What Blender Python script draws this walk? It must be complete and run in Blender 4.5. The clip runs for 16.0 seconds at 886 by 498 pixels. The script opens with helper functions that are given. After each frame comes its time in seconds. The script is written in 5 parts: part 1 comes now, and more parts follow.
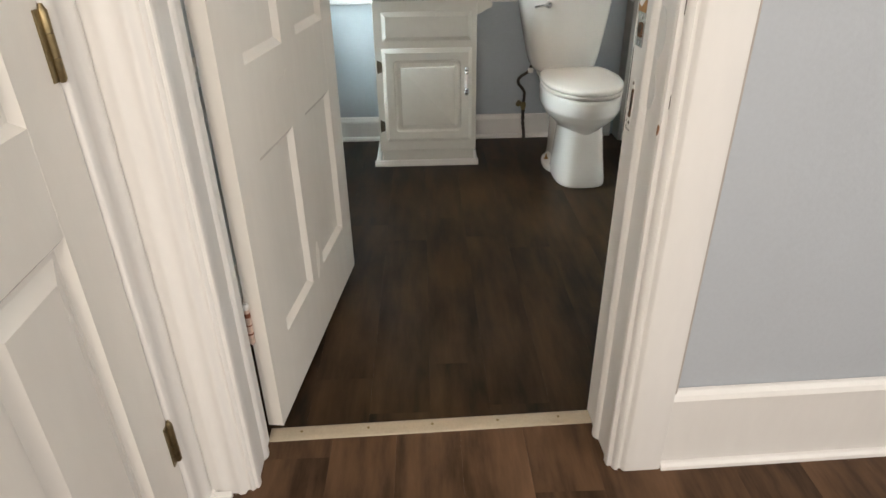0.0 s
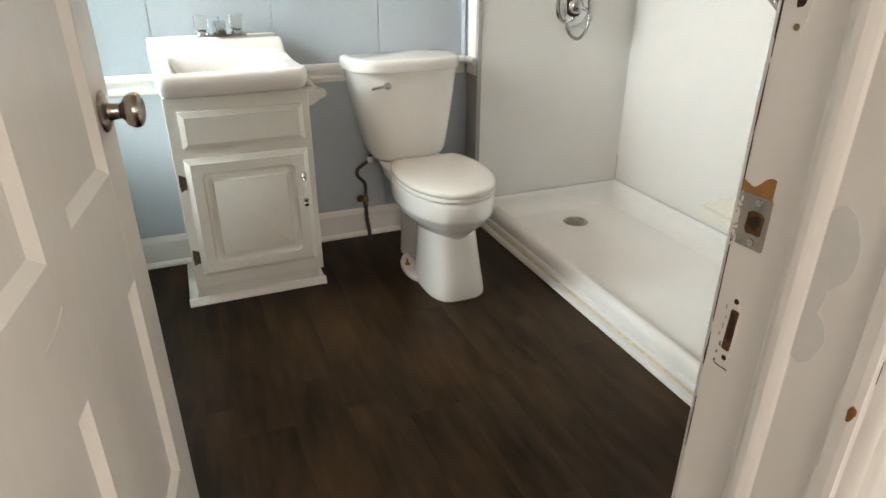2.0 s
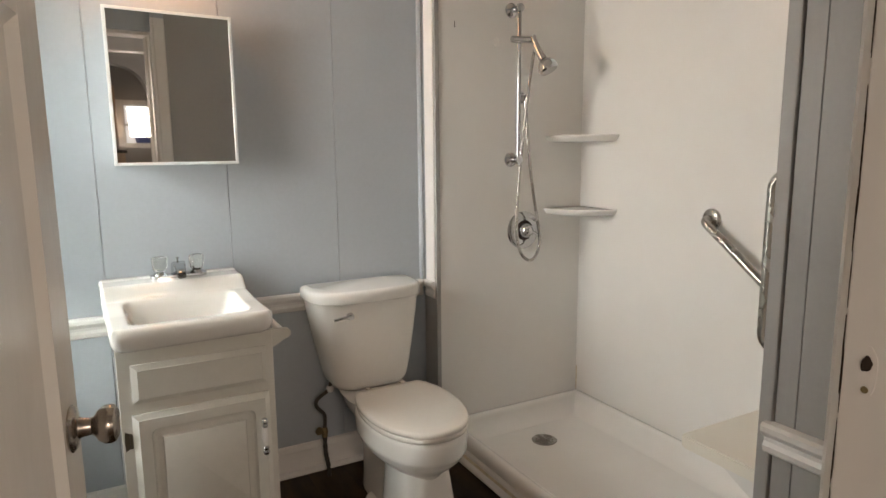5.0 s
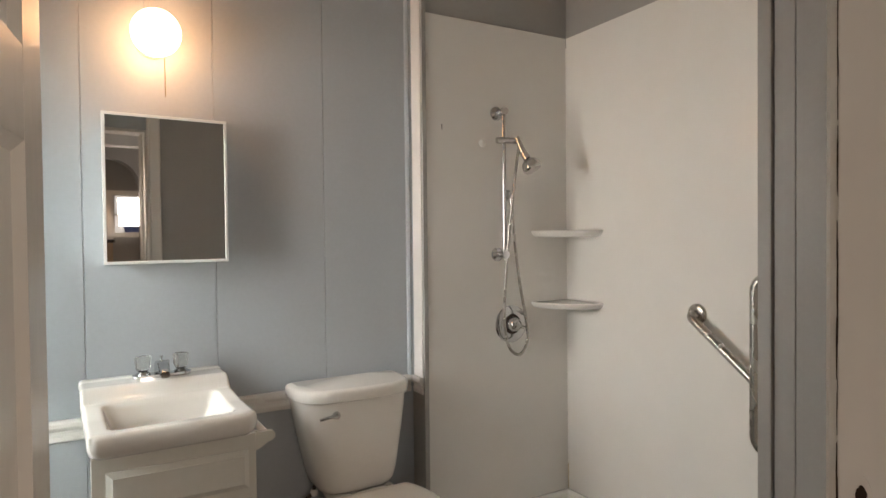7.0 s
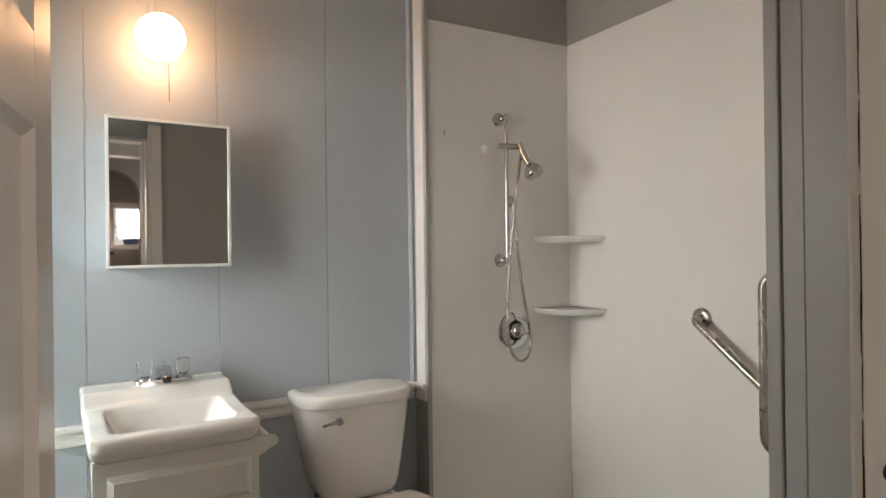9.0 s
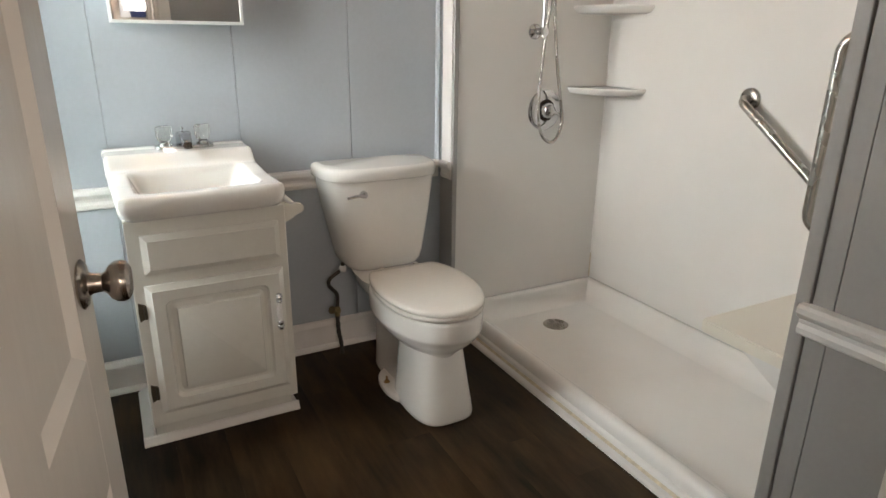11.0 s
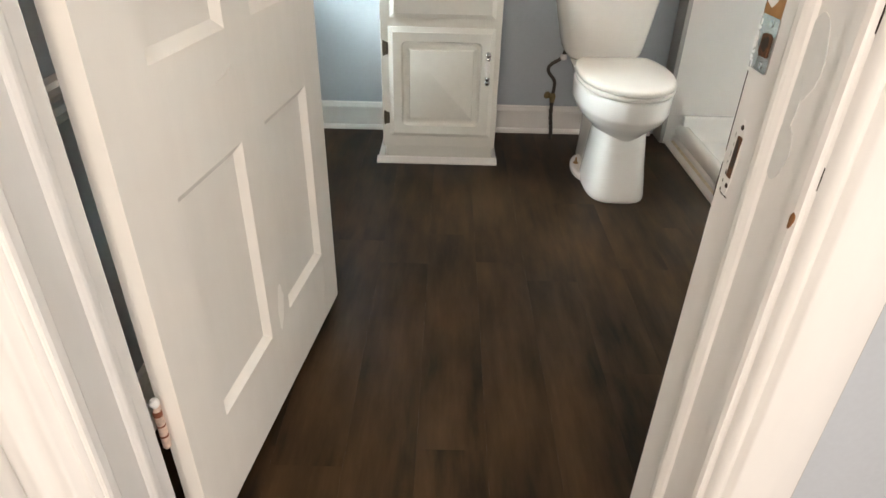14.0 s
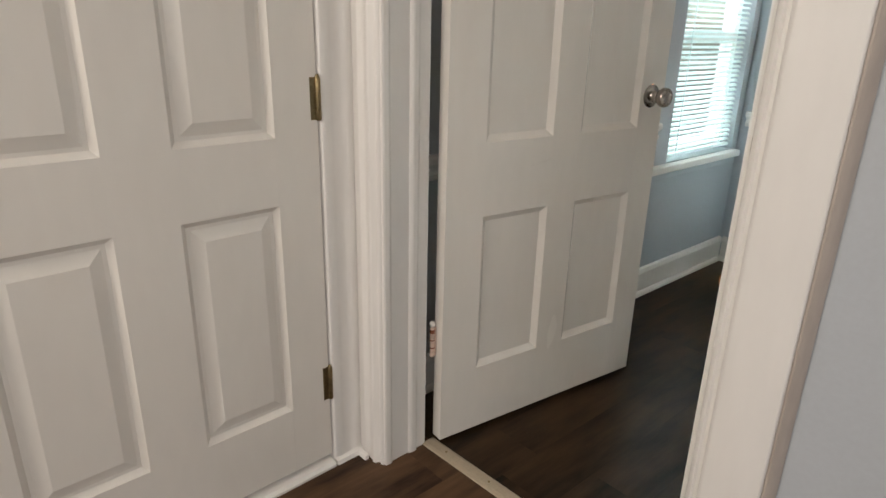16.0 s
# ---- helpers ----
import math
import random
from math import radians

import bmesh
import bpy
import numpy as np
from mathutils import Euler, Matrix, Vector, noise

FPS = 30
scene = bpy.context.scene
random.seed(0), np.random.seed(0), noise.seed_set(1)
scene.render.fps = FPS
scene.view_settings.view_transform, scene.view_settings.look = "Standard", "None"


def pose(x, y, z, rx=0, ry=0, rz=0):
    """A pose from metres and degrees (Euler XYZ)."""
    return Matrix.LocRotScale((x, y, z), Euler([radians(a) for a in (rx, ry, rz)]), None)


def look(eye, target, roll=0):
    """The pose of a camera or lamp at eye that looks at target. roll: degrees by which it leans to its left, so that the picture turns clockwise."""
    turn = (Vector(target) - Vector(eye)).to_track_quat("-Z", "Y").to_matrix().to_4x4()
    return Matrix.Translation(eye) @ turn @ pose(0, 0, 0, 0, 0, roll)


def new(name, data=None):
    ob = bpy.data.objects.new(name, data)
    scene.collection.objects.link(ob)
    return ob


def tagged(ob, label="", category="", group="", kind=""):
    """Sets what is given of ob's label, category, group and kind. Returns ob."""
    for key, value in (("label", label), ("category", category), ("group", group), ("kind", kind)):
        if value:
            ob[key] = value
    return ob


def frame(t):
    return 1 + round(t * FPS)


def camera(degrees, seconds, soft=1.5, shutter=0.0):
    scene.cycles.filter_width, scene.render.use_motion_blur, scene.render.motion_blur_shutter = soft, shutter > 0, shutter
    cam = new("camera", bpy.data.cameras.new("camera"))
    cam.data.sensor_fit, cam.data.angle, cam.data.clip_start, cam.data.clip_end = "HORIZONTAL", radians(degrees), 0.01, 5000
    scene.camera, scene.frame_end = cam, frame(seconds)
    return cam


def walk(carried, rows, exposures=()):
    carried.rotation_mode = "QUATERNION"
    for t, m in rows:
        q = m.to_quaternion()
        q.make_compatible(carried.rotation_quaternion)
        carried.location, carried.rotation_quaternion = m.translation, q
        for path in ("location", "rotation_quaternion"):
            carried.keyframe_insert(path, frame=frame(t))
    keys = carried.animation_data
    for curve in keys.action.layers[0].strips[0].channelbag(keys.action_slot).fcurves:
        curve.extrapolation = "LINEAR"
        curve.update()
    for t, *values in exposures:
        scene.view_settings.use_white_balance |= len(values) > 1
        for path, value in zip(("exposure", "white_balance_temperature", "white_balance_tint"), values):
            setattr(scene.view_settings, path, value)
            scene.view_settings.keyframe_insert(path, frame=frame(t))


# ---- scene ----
cam = camera(70.8, 16.0)
PATH = [
    (0, (0.201, 0.18, 1.112), (0.246, 1.931, 0.147), -0.9),
    (0.5, (0.141, 0.351, 1.107), (0.437, 2.088, 0.16), -0.1),
    (1, (0.106, 0.591, 1.118), (0.556, 2.299, 0.179), -0.5),
    (1.5, (0.101, 0.775, 1.159), (0.71, 2.446, 0.245), -0.3),
    (2, (0.06, 0.888, 1.169), (0.744, 2.559, 0.31), 0.1),
    (2.5, (0.018, 0.996, 1.217), (0.75, 2.675, 0.414), -0.0),
    (3, (0.005, 1.031, 1.252), (0.801, 2.725, 0.549), -0.5),
    (3.5, (0.001, 1.045, 1.285), (0.859, 2.755, 0.701), -0.6),
    (4, (0.005, 1.035, 1.297), (0.898, 2.759, 0.817), -0.6),
    (6.5, (-0.009, 1.03, 1.362), (0.975, 2.768, 1.258), -0.5),
    (7, (-0.009, 1.027, 1.365), (0.983, 2.763, 1.325), -0.6),
    (7.5, (-0.022, 1.033, 1.369), (0.982, 2.763, 1.372), -0.6),
    (8, (-0.022, 1.034, 1.376), (0.981, 2.764, 1.399), -0.6),
    (8.2, (-0.023, 1.036, 1.372), (0.979, 2.767, 1.402), -0.6),
    (10.3, (-0.011, 1.082, 1.275), (0.926, 2.812, 0.913), 0.0),
    (10.5, (0.007, 1.1, 1.29), (0.922, 2.814, 0.818), 0.4),
    (11, (-0.006, 1.122, 1.251), (0.886, 2.793, 0.611), 0.7),
    (11.5, (-0.015, 1.131, 1.224), (0.846, 2.766, 0.457), 1.0),
    (12, (-0.017, 1.124, 1.192), (0.777, 2.749, 0.338), 1.5),
    (12.5, (0.016, 1.079, 1.14), (0.708, 2.691, 0.18), 1.8),
    (13, (0.117, 0.959, 1.098), (0.568, 2.612, 0.066), 1.6),
    (13.5, (0.174, 0.802, 1.078), (0.365, 2.494, 0.028), 1.9),
    (14, (0.241, 0.621, 1.075), (0.239, 2.324, 0.025), 1.4),
    (14.5, (0.379, 0.522, 1.089), (0.095, 2.218, 0.068), 1.7),
    (15, (0.542, 0.419, 1.106), (-0.106, 2.085, 0.208), 1.6),
    (15.5, (0.719, 0.357, 1.114), (-0.317, 1.879, 0.333), 1.6),
    (16, (0.939, 0.322, 1.111), (-0.468, 1.576, 0.442), 1.4),
]
walk(cam, [(t, look(eye, target, roll)) for t, eye, target, roll in PATH], exposures=[(0, 0.36, 6450, 9), (1.0, 0.46, 6450, 9), (1.5, 0.43, 6500, 9), (2.5, 0.17, 7100, 13), (3.5, -0.13, 7250, 15), (4.2, -0.25, 7350, 17), (7.0, -0.60, 7500, 18), (8.2, -0.64, 7450, 18), (10.5, -0.36, 7000, 15), (12.0, 0.12, 7450, 19), (12.5, 0.36, 7500, 19), (13.2, 0.77, 7350, 17), (14.0, 0.82, 6600, 11), (14.5, 0.62, 6400, 11), (15.2, 0.36, 6450, 10), (16, -0.13, 6500, 10)])

# ---- light and world ----
world = bpy.data.worlds.new("world")
scene.world = world
world.use_nodes = True
wn = world.node_tree
sky = wn.nodes.new("ShaderNodeTexSky")
sky.sky_type = "NISHITA"
sky.sun_disc = False
sky.sun_elevation, sky.sun_rotation = radians(40), radians(200)
wn.nodes["Background"].inputs[1].default_value = 0.12
wn.links.new(sky.outputs[0], wn.nodes["Background"].inputs[0])


def area_lamp(name, eye, target, sx, sy, watts, color, spread=180):
    d = bpy.data.lights.new(name, "AREA")
    d.shape, d.size, d.size_y, d.energy, d.color = "RECTANGLE", sx, sy, watts, color
    d.spread = radians(spread)
    ob = new(name, d)
    ob.matrix_world = look(eye, target)
    return ob


area_lamp("bath_window_daylight", (-0.405, 3.00, 1.58), (1.8, 2.75, 2.0), 0.42, 0.70, 5.0, (1.0, 0.96, 0.90), 105)
area_lamp("bath_garden_daylight", (-1.25, 3.05, 1.45), (-0.42, 3.06, 0.9), 1.2, 1.2, 135, (0.84, 0.96, 1.0))
area_lamp("west_window_daylight", (0.01, -1.12, 1.72), (0.2, 1.3, 0.5), 0.44, 0.7, 11.5, (1.0, 0.89, 0.77), 125)
area_lamp("living_window_daylight", (2.25, -1.12, 1.76), (0.4, 1.5, 0.0), 1.2, 0.7, 23, (1.0, 0.92, 0.82))
area_lamp("east_window_daylight", (3.12, -0.4, 1.8), (0.0, 0.5, 0.5), 1.2, 0.7, 17, (1.0, 0.92, 0.84))
area_lamp("kitchen_window_daylight", (1.6, -3.9, 1.75), (1.0, -1.5, 1.0), 0.5, 0.4, 16, (1.0, 0.96, 0.9))

# ---- materials ----


def mat(name, color, rough=0.5, metal=0.0, var=0.06, scale=6.0, bump=0.1, bscale=60.0, stretch=(1, 1, 1), spec=0.5, piece=0.0, coat=0.0):
    m = bpy.data.materials.new(name)
    m.use_nodes = True
    nt = m.node_tree
    b = nt.nodes["Principled BSDF"]
    b.inputs["Roughness"].default_value = rough
    b.inputs["Metallic"].default_value = metal
    b.inputs["Specular IOR Level"].default_value = spec
    b.inputs["Coat Weight"].default_value = coat
    co = nt.nodes.new("ShaderNodeTexCoord")
    mp = nt.nodes.new("ShaderNodeMapping")
    mp.inputs["Scale"].default_value = stretch
    nt.links.new(co.outputs["Object"], mp.inputs[0])
    n1 = nt.nodes.new("ShaderNodeTexNoise")
    n1.inputs["Scale"].default_value, n1.inputs["Detail"].default_value = scale, 5
    n2 = nt.nodes.new("ShaderNodeTexNoise")
    n2.inputs["Scale"].default_value, n2.inputs["Detail"].default_value = bscale, 4
    nt.links.new(mp.outputs[0], n1.inputs[0])
    nt.links.new(mp.outputs[0], n2.inputs[0])
    ad = nt.nodes.new("ShaderNodeMath")
    ad.operation = "ADD"
    nt.links.new(n1.outputs[0], ad.inputs[0])
    nt.links.new(n2.outputs[0], ad.inputs[1])
    last = ad.outputs[0]
    if piece:
        oi = nt.nodes.new("ShaderNodeObjectInfo")
        ml = nt.nodes.new("ShaderNodeMath")
        ml.operation = "MULTIPLY_ADD"
        ml.inputs[1].default_value = piece
        nt.links.new(oi.outputs["Random"], ml.inputs[0])
        nt.links.new(last, ml.inputs[2])
        last = ml.outputs[0]
    mr = nt.nodes.new("ShaderNodeMapRange")
    mr.inputs[1].default_value, mr.inputs[2].default_value = 0.6, 1.4 + piece
    mr.inputs[3].default_value, mr.inputs[4].default_value = 1 - var, 1 + var
    nt.links.new(last, mr.inputs[0])
    mx = nt.nodes.new("ShaderNodeVectorMath")
    mx.operation = "SCALE"
    mx.inputs[0].default_value = color
    nt.links.new(mr.outputs[0], mx.inputs["Scale"])
    nt.links.new(mx.outputs[0], b.inputs["Base Color"])
    rr = nt.nodes.new("ShaderNodeMapRange")
    rr.inputs[3].default_value, rr.inputs[4].default_value = max(0.02, rough * 0.8), min(1, rough * 1.2)
    nt.links.new(n1.outputs[0], rr.inputs[0])
    nt.links.new(rr.outputs[0], b.inputs["Roughness"])
    if bump:
        bp = nt.nodes.new("ShaderNodeBump")
        bp.inputs["Strength"].default_value, bp.inputs["Distance"].default_value = bump, 0.002
        nt.links.new(n2.outputs[0], bp.inputs["Height"])
        nt.links.new(bp.outputs[0], b.inputs["Normal"])
    return m


def wood_floor(name, dark, light, rough):
    """Vinyl plank: streaks along y, blotches, and a shift of tone from plank to plank."""
    m = bpy.data.materials.new(name)
    m.use_nodes = True
    nt = m.node_tree
    b = nt.nodes["Principled BSDF"]
    co = nt.nodes.new("ShaderNodeTexCoord")
    oi = nt.nodes.new("ShaderNodeObjectInfo")
    off = nt.nodes.new("ShaderNodeVectorMath")
    off.operation = "MULTIPLY_ADD"
    off.inputs[1].default_value = (37, 53, 0)
    nt.links.new(oi.outputs["Random"], off.inputs[0])
    nt.links.new(co.outputs["Object"], off.inputs[2])
    mp = nt.nodes.new("ShaderNodeMapping")
    mp.inputs["Scale"].default_value = (1, 0.13, 1)
    nt.links.new(off.outputs[0], mp.inputs[0])
    grain = nt.nodes.new("ShaderNodeTexNoise")
    grain.inputs["Scale"].default_value, grain.inputs["Detail"].default_value, grain.inputs["Roughness"].default_value = 27, 8, 0.62
    nt.links.new(mp.outputs[0], grain.inputs[0])
    mp2 = nt.nodes.new("ShaderNodeMapping")
    mp2.inputs["Scale"].default_value = (1, 0.3, 1)
    nt.links.new(off.outputs[0], mp2.inputs[0])
    blot = nt.nodes.new("ShaderNodeTexNoise")
    blot.inputs["Scale"].default_value, blot.inputs["Detail"].default_value = 7.5, 7
    b.inputs["Specular IOR Level"].default_value = 0.13
    nt.links.new(mp2.outputs[0], blot.inputs[0])
    a1 = nt.nodes.new("ShaderNodeMath")
    a1.operation = "MULTIPLY_ADD"
    a1.inputs[1].default_value = 0.6
    nt.links.new(grain.outputs[0], a1.inputs[0])
    nt.links.new(blot.outputs[0], a1.inputs[2])
    a2 = nt.nodes.new("ShaderNodeMath")
    a2.operation = "MULTIPLY_ADD"
    a2.inputs[1].default_value = 0.035
    nt.links.new(oi.outputs["Random"], a2.inputs[0])
    nt.links.new(a1.outputs[0], a2.inputs[2])
    ramp = nt.nodes.new("ShaderNodeMapRange")
    ramp.inputs[1].default_value, ramp.inputs[2].default_value = 0.62, 1.14
    nt.links.new(a2.outputs[0], ramp.inputs[0])
    mx = nt.nodes.new("ShaderNodeMix")
    mx.data_type = "RGBA"
    mx.inputs[6].default_value, mx.inputs[7].default_value = (*dark, 1), (*light, 1)
    nt.links.new(ramp.outputs[0], mx.inputs[0])
    nt.links.new(mx.outputs[2], b.inputs["Base Color"])
    rr = nt.nodes.new("ShaderNodeMapRange")
    rr.inputs[3].default_value, rr.inputs[4].default_value = rough - 0.06, rough + 0.1
    nt.links.new(grain.outputs[0], rr.inputs[0])
    nt.links.new(rr.outputs[0], b.inputs["Roughness"])
    bp = nt.nodes.new("ShaderNodeBump")
    bp.inputs["Strength"].default_value, bp.inputs["Distance"].default_value = 0.18, 0.001
    nt.links.new(grain.outputs[0], bp.inputs["Height"])
    nt.links.new(bp.outputs[0], b.inputs["Normal"])
    return m


def glow(name, color, strength):
    m = bpy.data.materials.new(name)
    m.use_nodes = True
    b = m.node_tree.nodes["Principled BSDF"]
    b.inputs["Base Color"].default_value = (0.9, 0.9, 0.9, 1)
    b.inputs["Emission Color"].default_value = (*color, 1)
    b.inputs["Emission Strength"].default_value = strength
    return m


def glassy(name, color, rough=0.02):
    m = bpy.data.materials.new(name)
    m.use_nodes = True
    b = m.node_tree.nodes["Principled BSDF"]
    b.inputs["Base Color"].default_value = (*color, 1)
    b.inputs["Transmission Weight"].default_value = 1
    b.inputs["Roughness"].default_value = rough
    b.inputs["IOR"].default_value = 1.45
    return m


TRIM = mat("white_trim_paint", (0.79, 0.765, 0.738), 0.38, var=0.035, scale=5, bump=0.22, bscale=35, stretch=(1, 1, 0.25))
DOORPAINT = mat("white_door_paint", (0.78, 0.74, 0.69), 0.25, var=0.03, scale=4, bump=0.28, bscale=28, stretch=(1, 1, 0.3))
HALLWALL = mat("lavender_grey_wall_paint", (0.47, 0.50, 0.54), 0.6, var=0.04, scale=3, bump=0.2, bscale=110)
BATHWALL = mat("blue_grey_panel_paint", (0.43, 0.47, 0.51), 0.36, var=0.035, scale=3, bump=0.12, bscale=70)
GREYWALL = mat("grey_wall_paint", (0.38, 0.368, 0.355), 0.5, var=0.04, scale=3, bump=0.15, bscale=90)
CEIL = mat("ceiling_paint", (0.84, 0.83, 0.80), 0.8, var=0.03, scale=4, bump=0.2, bscale=80)
VANPAINT = mat("vanity_white_paint", (0.75, 0.74, 0.685), 0.22, var=0.03, scale=7, bump=0.15, bscale=40)
PORC = mat("white_porcelain", (0.82, 0.80, 0.765), 0.09, var=0.015, scale=3, bump=0.0, coat=0.3)
SEATP = mat("white_seat_plastic", (0.83, 0.79, 0.735), 0.2, var=0.015, scale=3, bump=0.0)
ACRYL = mat("white_shower_acrylic", (0.90, 0.88, 0.85), 0.2, var=0.02, scale=2, bump=0.04, bscale=9)
BENCHM = mat("cream_moulded_seat", (0.80, 0.755, 0.67), 0.4, var=0.03, scale=4, bump=0.25, bscale=240)
SURR = mat("shower_surround_panel", (0.82, 0.80, 0.77), 0.14, var=0.02, scale=2, bump=0.05, bscale=7)
CHROME = mat("chrome", (0.56, 0.56, 0.565), 0.11, 1.0, var=0.05, scale=20, bump=0.0)
STEEL = mat("brushed_stainless", (0.45, 0.43, 0.40), 0.27, 1.0, var=0.06, scale=20, bump=0.05, bscale=200)
NICKEL = mat("satin_nickel", (0.36, 0.32, 0.285), 0.26, 1.0, var=0.08, scale=12, bump=0.05, bscale=150)
BRONZE = mat("antique_bronze", (0.15, 0.13, 0.095), 0.38, 1.0, var=0.2, scale=40, bump=0.2, bscale=120)
BRASS = mat("aged_brass", (0.27, 0.21, 0.115), 0.42, 1.0, var=0.25, scale=40, bump=0.3, bscale=120)
RUST = mat("painted_rusty_hinge", (0.66, 0.50, 0.42), 0.5, 0.2, var=0.4, scale=60, bump=0.5, bscale=140)
REDRUST = mat("red_brown_rust", (0.22, 0.07, 0.035), 0.7, 0.2, var=0.4, scale=120, bump=0.5, bscale=200)
HOSE = mat("dark_braided_hose", (0.07, 0.06, 0.05), 0.45, 0.5, var=0.3, scale=90, bump=0.6, bscale=220)
BROWN = mat("bare_brown_wood", (0.25, 0.105, 0.03), 0.6, var=0.4, scale=40, bump=0.4, bscale=90, stretch=(1, 1, 0.3))
BAREWOOD = mat("bare_jamb_wood", (0.31, 0.155, 0.045), 0.6, var=0.3, scale=40, bump=0.4, bscale=90, stretch=(1, 1, 0.3))
WOODHOLE = mat("splintered_wood_recess", (0.10, 0.042, 0.014), 0.8, var=0.6, scale=120, bump=0.6, bscale=200)
DARKHOLE = mat("dark_recess", (0.03, 0.016, 0.009), 0.8, var=0.3, scale=40)
PUTTY = mat("grey_patch_paint", (0.69, 0.685, 0.67), 0.45, var=0.05, scale=10, bump=0.15)
GROOVE = mat("groove_shadow_grey", (0.52, 0.55, 0.58), 0.6, var=0.05)
STRIP = mat("beige_threshold_metal", (0.46, 0.39, 0.29), 0.42, 0.15, var=0.1, scale=20, bump=0.15, bscale=150)
SUBFLOOR = mat("dark_subfloor", (0.004, 0.003, 0.0025), 0.9, spec=0.1)
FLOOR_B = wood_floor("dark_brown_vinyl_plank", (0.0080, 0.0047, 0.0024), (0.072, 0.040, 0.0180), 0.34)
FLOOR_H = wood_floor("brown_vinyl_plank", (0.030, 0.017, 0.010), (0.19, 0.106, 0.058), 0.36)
MIRROR = mat("mirror_silver", (0.86, 0.87, 0.86), 0.015, 1.0, var=0.0, bump=0.0)
ALUM = mat("white_mirror_frame", (0.78, 0.80, 0.80), 0.3, var=0.03)
GLOBE = glow("lit_opal_glass", (1.0, 0.56, 0.28), 25)
ACR = glassy("clear_acrylic", (0.93, 0.92, 0.88), 0.14)
PANE = glassy("window_glass", (1, 1, 1), 0.0)
BLIND = mat("white_blind_vinyl", (0.80, 0.84, 0.83), 0.4, var=0.03, scale=8, bump=0.0)
# thin vinyl lets daylight through
bn = BLIND.node_tree
tl = bn.nodes.new("ShaderNodeBsdfTranslucent")
tl.inputs[0].default_value = (0.78, 0.88, 0.87, 1)
ms = bn.nodes.new("ShaderNodeMixShader")
ms.inputs[0].default_value = 0.5
bn.links.new(bn.nodes["Principled BSDF"].outputs[0], ms.inputs[1])
bn.links.new(tl.outputs[0], ms.inputs[2])
bn.links.new(ms.outputs[0], bn.nodes["Material Output"].inputs[0])
CAULK = mat("old_caulk", (0.66, 0.58, 0.45), 0.6, var=0.2, scale=30, bump=0.3)
WOODCAB = mat("kitchen_cabinet_wood", (0.58, 0.42, 0.29), 0.5, var=0.15, scale=12, stretch=(1, 1, 0.2))
BLUEBIN = mat("blue_plastic", (0.10, 0.16, 0.5), 0.5, var=0.05)
DIRT = mat("brass_bolt_brown", (0.30, 0.18, 0.07), 0.5, 0.6, var=0.3, scale=90)

# ---- mesh helpers ----


def part(name, bm, material, parent=None, label="", m=None, smooth=False):
    bmesh.ops.recalc_face_normals(bm, faces=bm.faces)
    me = bpy.data.meshes.new(name)
    if m is not None:
        bm.transform(m)
    bm.to_mesh(me)
    bm.free()
    if smooth:
        for p in me.polygons:
            p.use_smooth = True
        me.set_sharp_from_angle(angle=radians(smooth if smooth is not True else 40))
    me.materials.append(material)
    ob = new(name, me)
    if parent is not None:
        ob.parent = parent
    if label:
        ob["label"] = label
    return ob


def thing(name, label, category, group="", m=None):
    ob = new(name)
    if m is not None:
        ob.matrix_world = m
    return tagged(ob, label, category, group)


def setting(ob, label, category):
    return tagged(ob, label, category, kind="structure")


def box(x0, x1, y0, y1, z0, z1, bevel=0.0, seg=2, bm=None):
    own = bm is None
    b = bmesh.new() if own else bm
    vs = [b.verts.new((x, y, z)) for x in (x0, x1) for y in (y0, y1) for z in (z0, z1)]
    fs = [b.faces.new([vs[i] for i in q]) for q in ((0, 1, 3, 2), (4, 6, 7, 5), (0, 4, 5, 1), (2, 3, 7, 6), (0, 2, 6, 4), (1, 5, 7, 3))]
    if bevel:
        es = {e for f in fs for e in f.edges}
        bmesh.ops.bevel(b, geom=list(es), offset=bevel, segments=seg, affect="EDGES", profile=0.6)
    return b


def prism(profile, length, axis="x", start=0.0):
    """A closed profile of (a, b) pairs pulled along an axis. x: (y, z); y: (x, z); z: (x, y)."""
    b = bmesh.new()

    def at(a, c, s):
        return {"x": (s, a, c), "y": (a, s, c), "z": (a, c, s)}[axis]

    r0 = [b.verts.new(at(a, c, start)) for a, c in profile]
    r1 = [b.verts.new(at(a, c, start + length)) for a, c in profile]
    n = len(profile)
    for i in range(n):
        b.faces.new((r0[i], r0[(i + 1) % n], r1[(i + 1) % n], r1[i]))
    b.faces.new(r0[::-1])
    b.faces.new(r1)
    return b


def loft(rings, cap0=True, cap1=True):
    b = bmesh.new()
    vr = [[b.verts.new(p) for p in r] for r in rings]
    n = len(rings[0])
    for a, c in zip(vr, vr[1:]):
        for i in range(n):
            b.faces.new((a[i], a[(i + 1) % n], c[(i + 1) % n], c[i]))
    if cap0:
        b.faces.new(vr[0][::-1])
    if cap1:
        b.faces.new(vr[-1])
    return b


def oval(cx, cy, hx, hyf, hyb, z, n=40, p=2.0):
    """A superellipse ring with its own front (-y) and back (+y) reach."""
    out = []
    for i in range(n):
        a = 2 * math.pi * i / n
        c, s = math.cos(a), math.sin(a)
        x = math.copysign(abs(c) ** (2 / p), c) * hx
        y = math.copysign(abs(s) ** (2 / p), s) * (hyb if s > 0 else hyf)
        out.append((cx + x, cy + y, z))
    return out


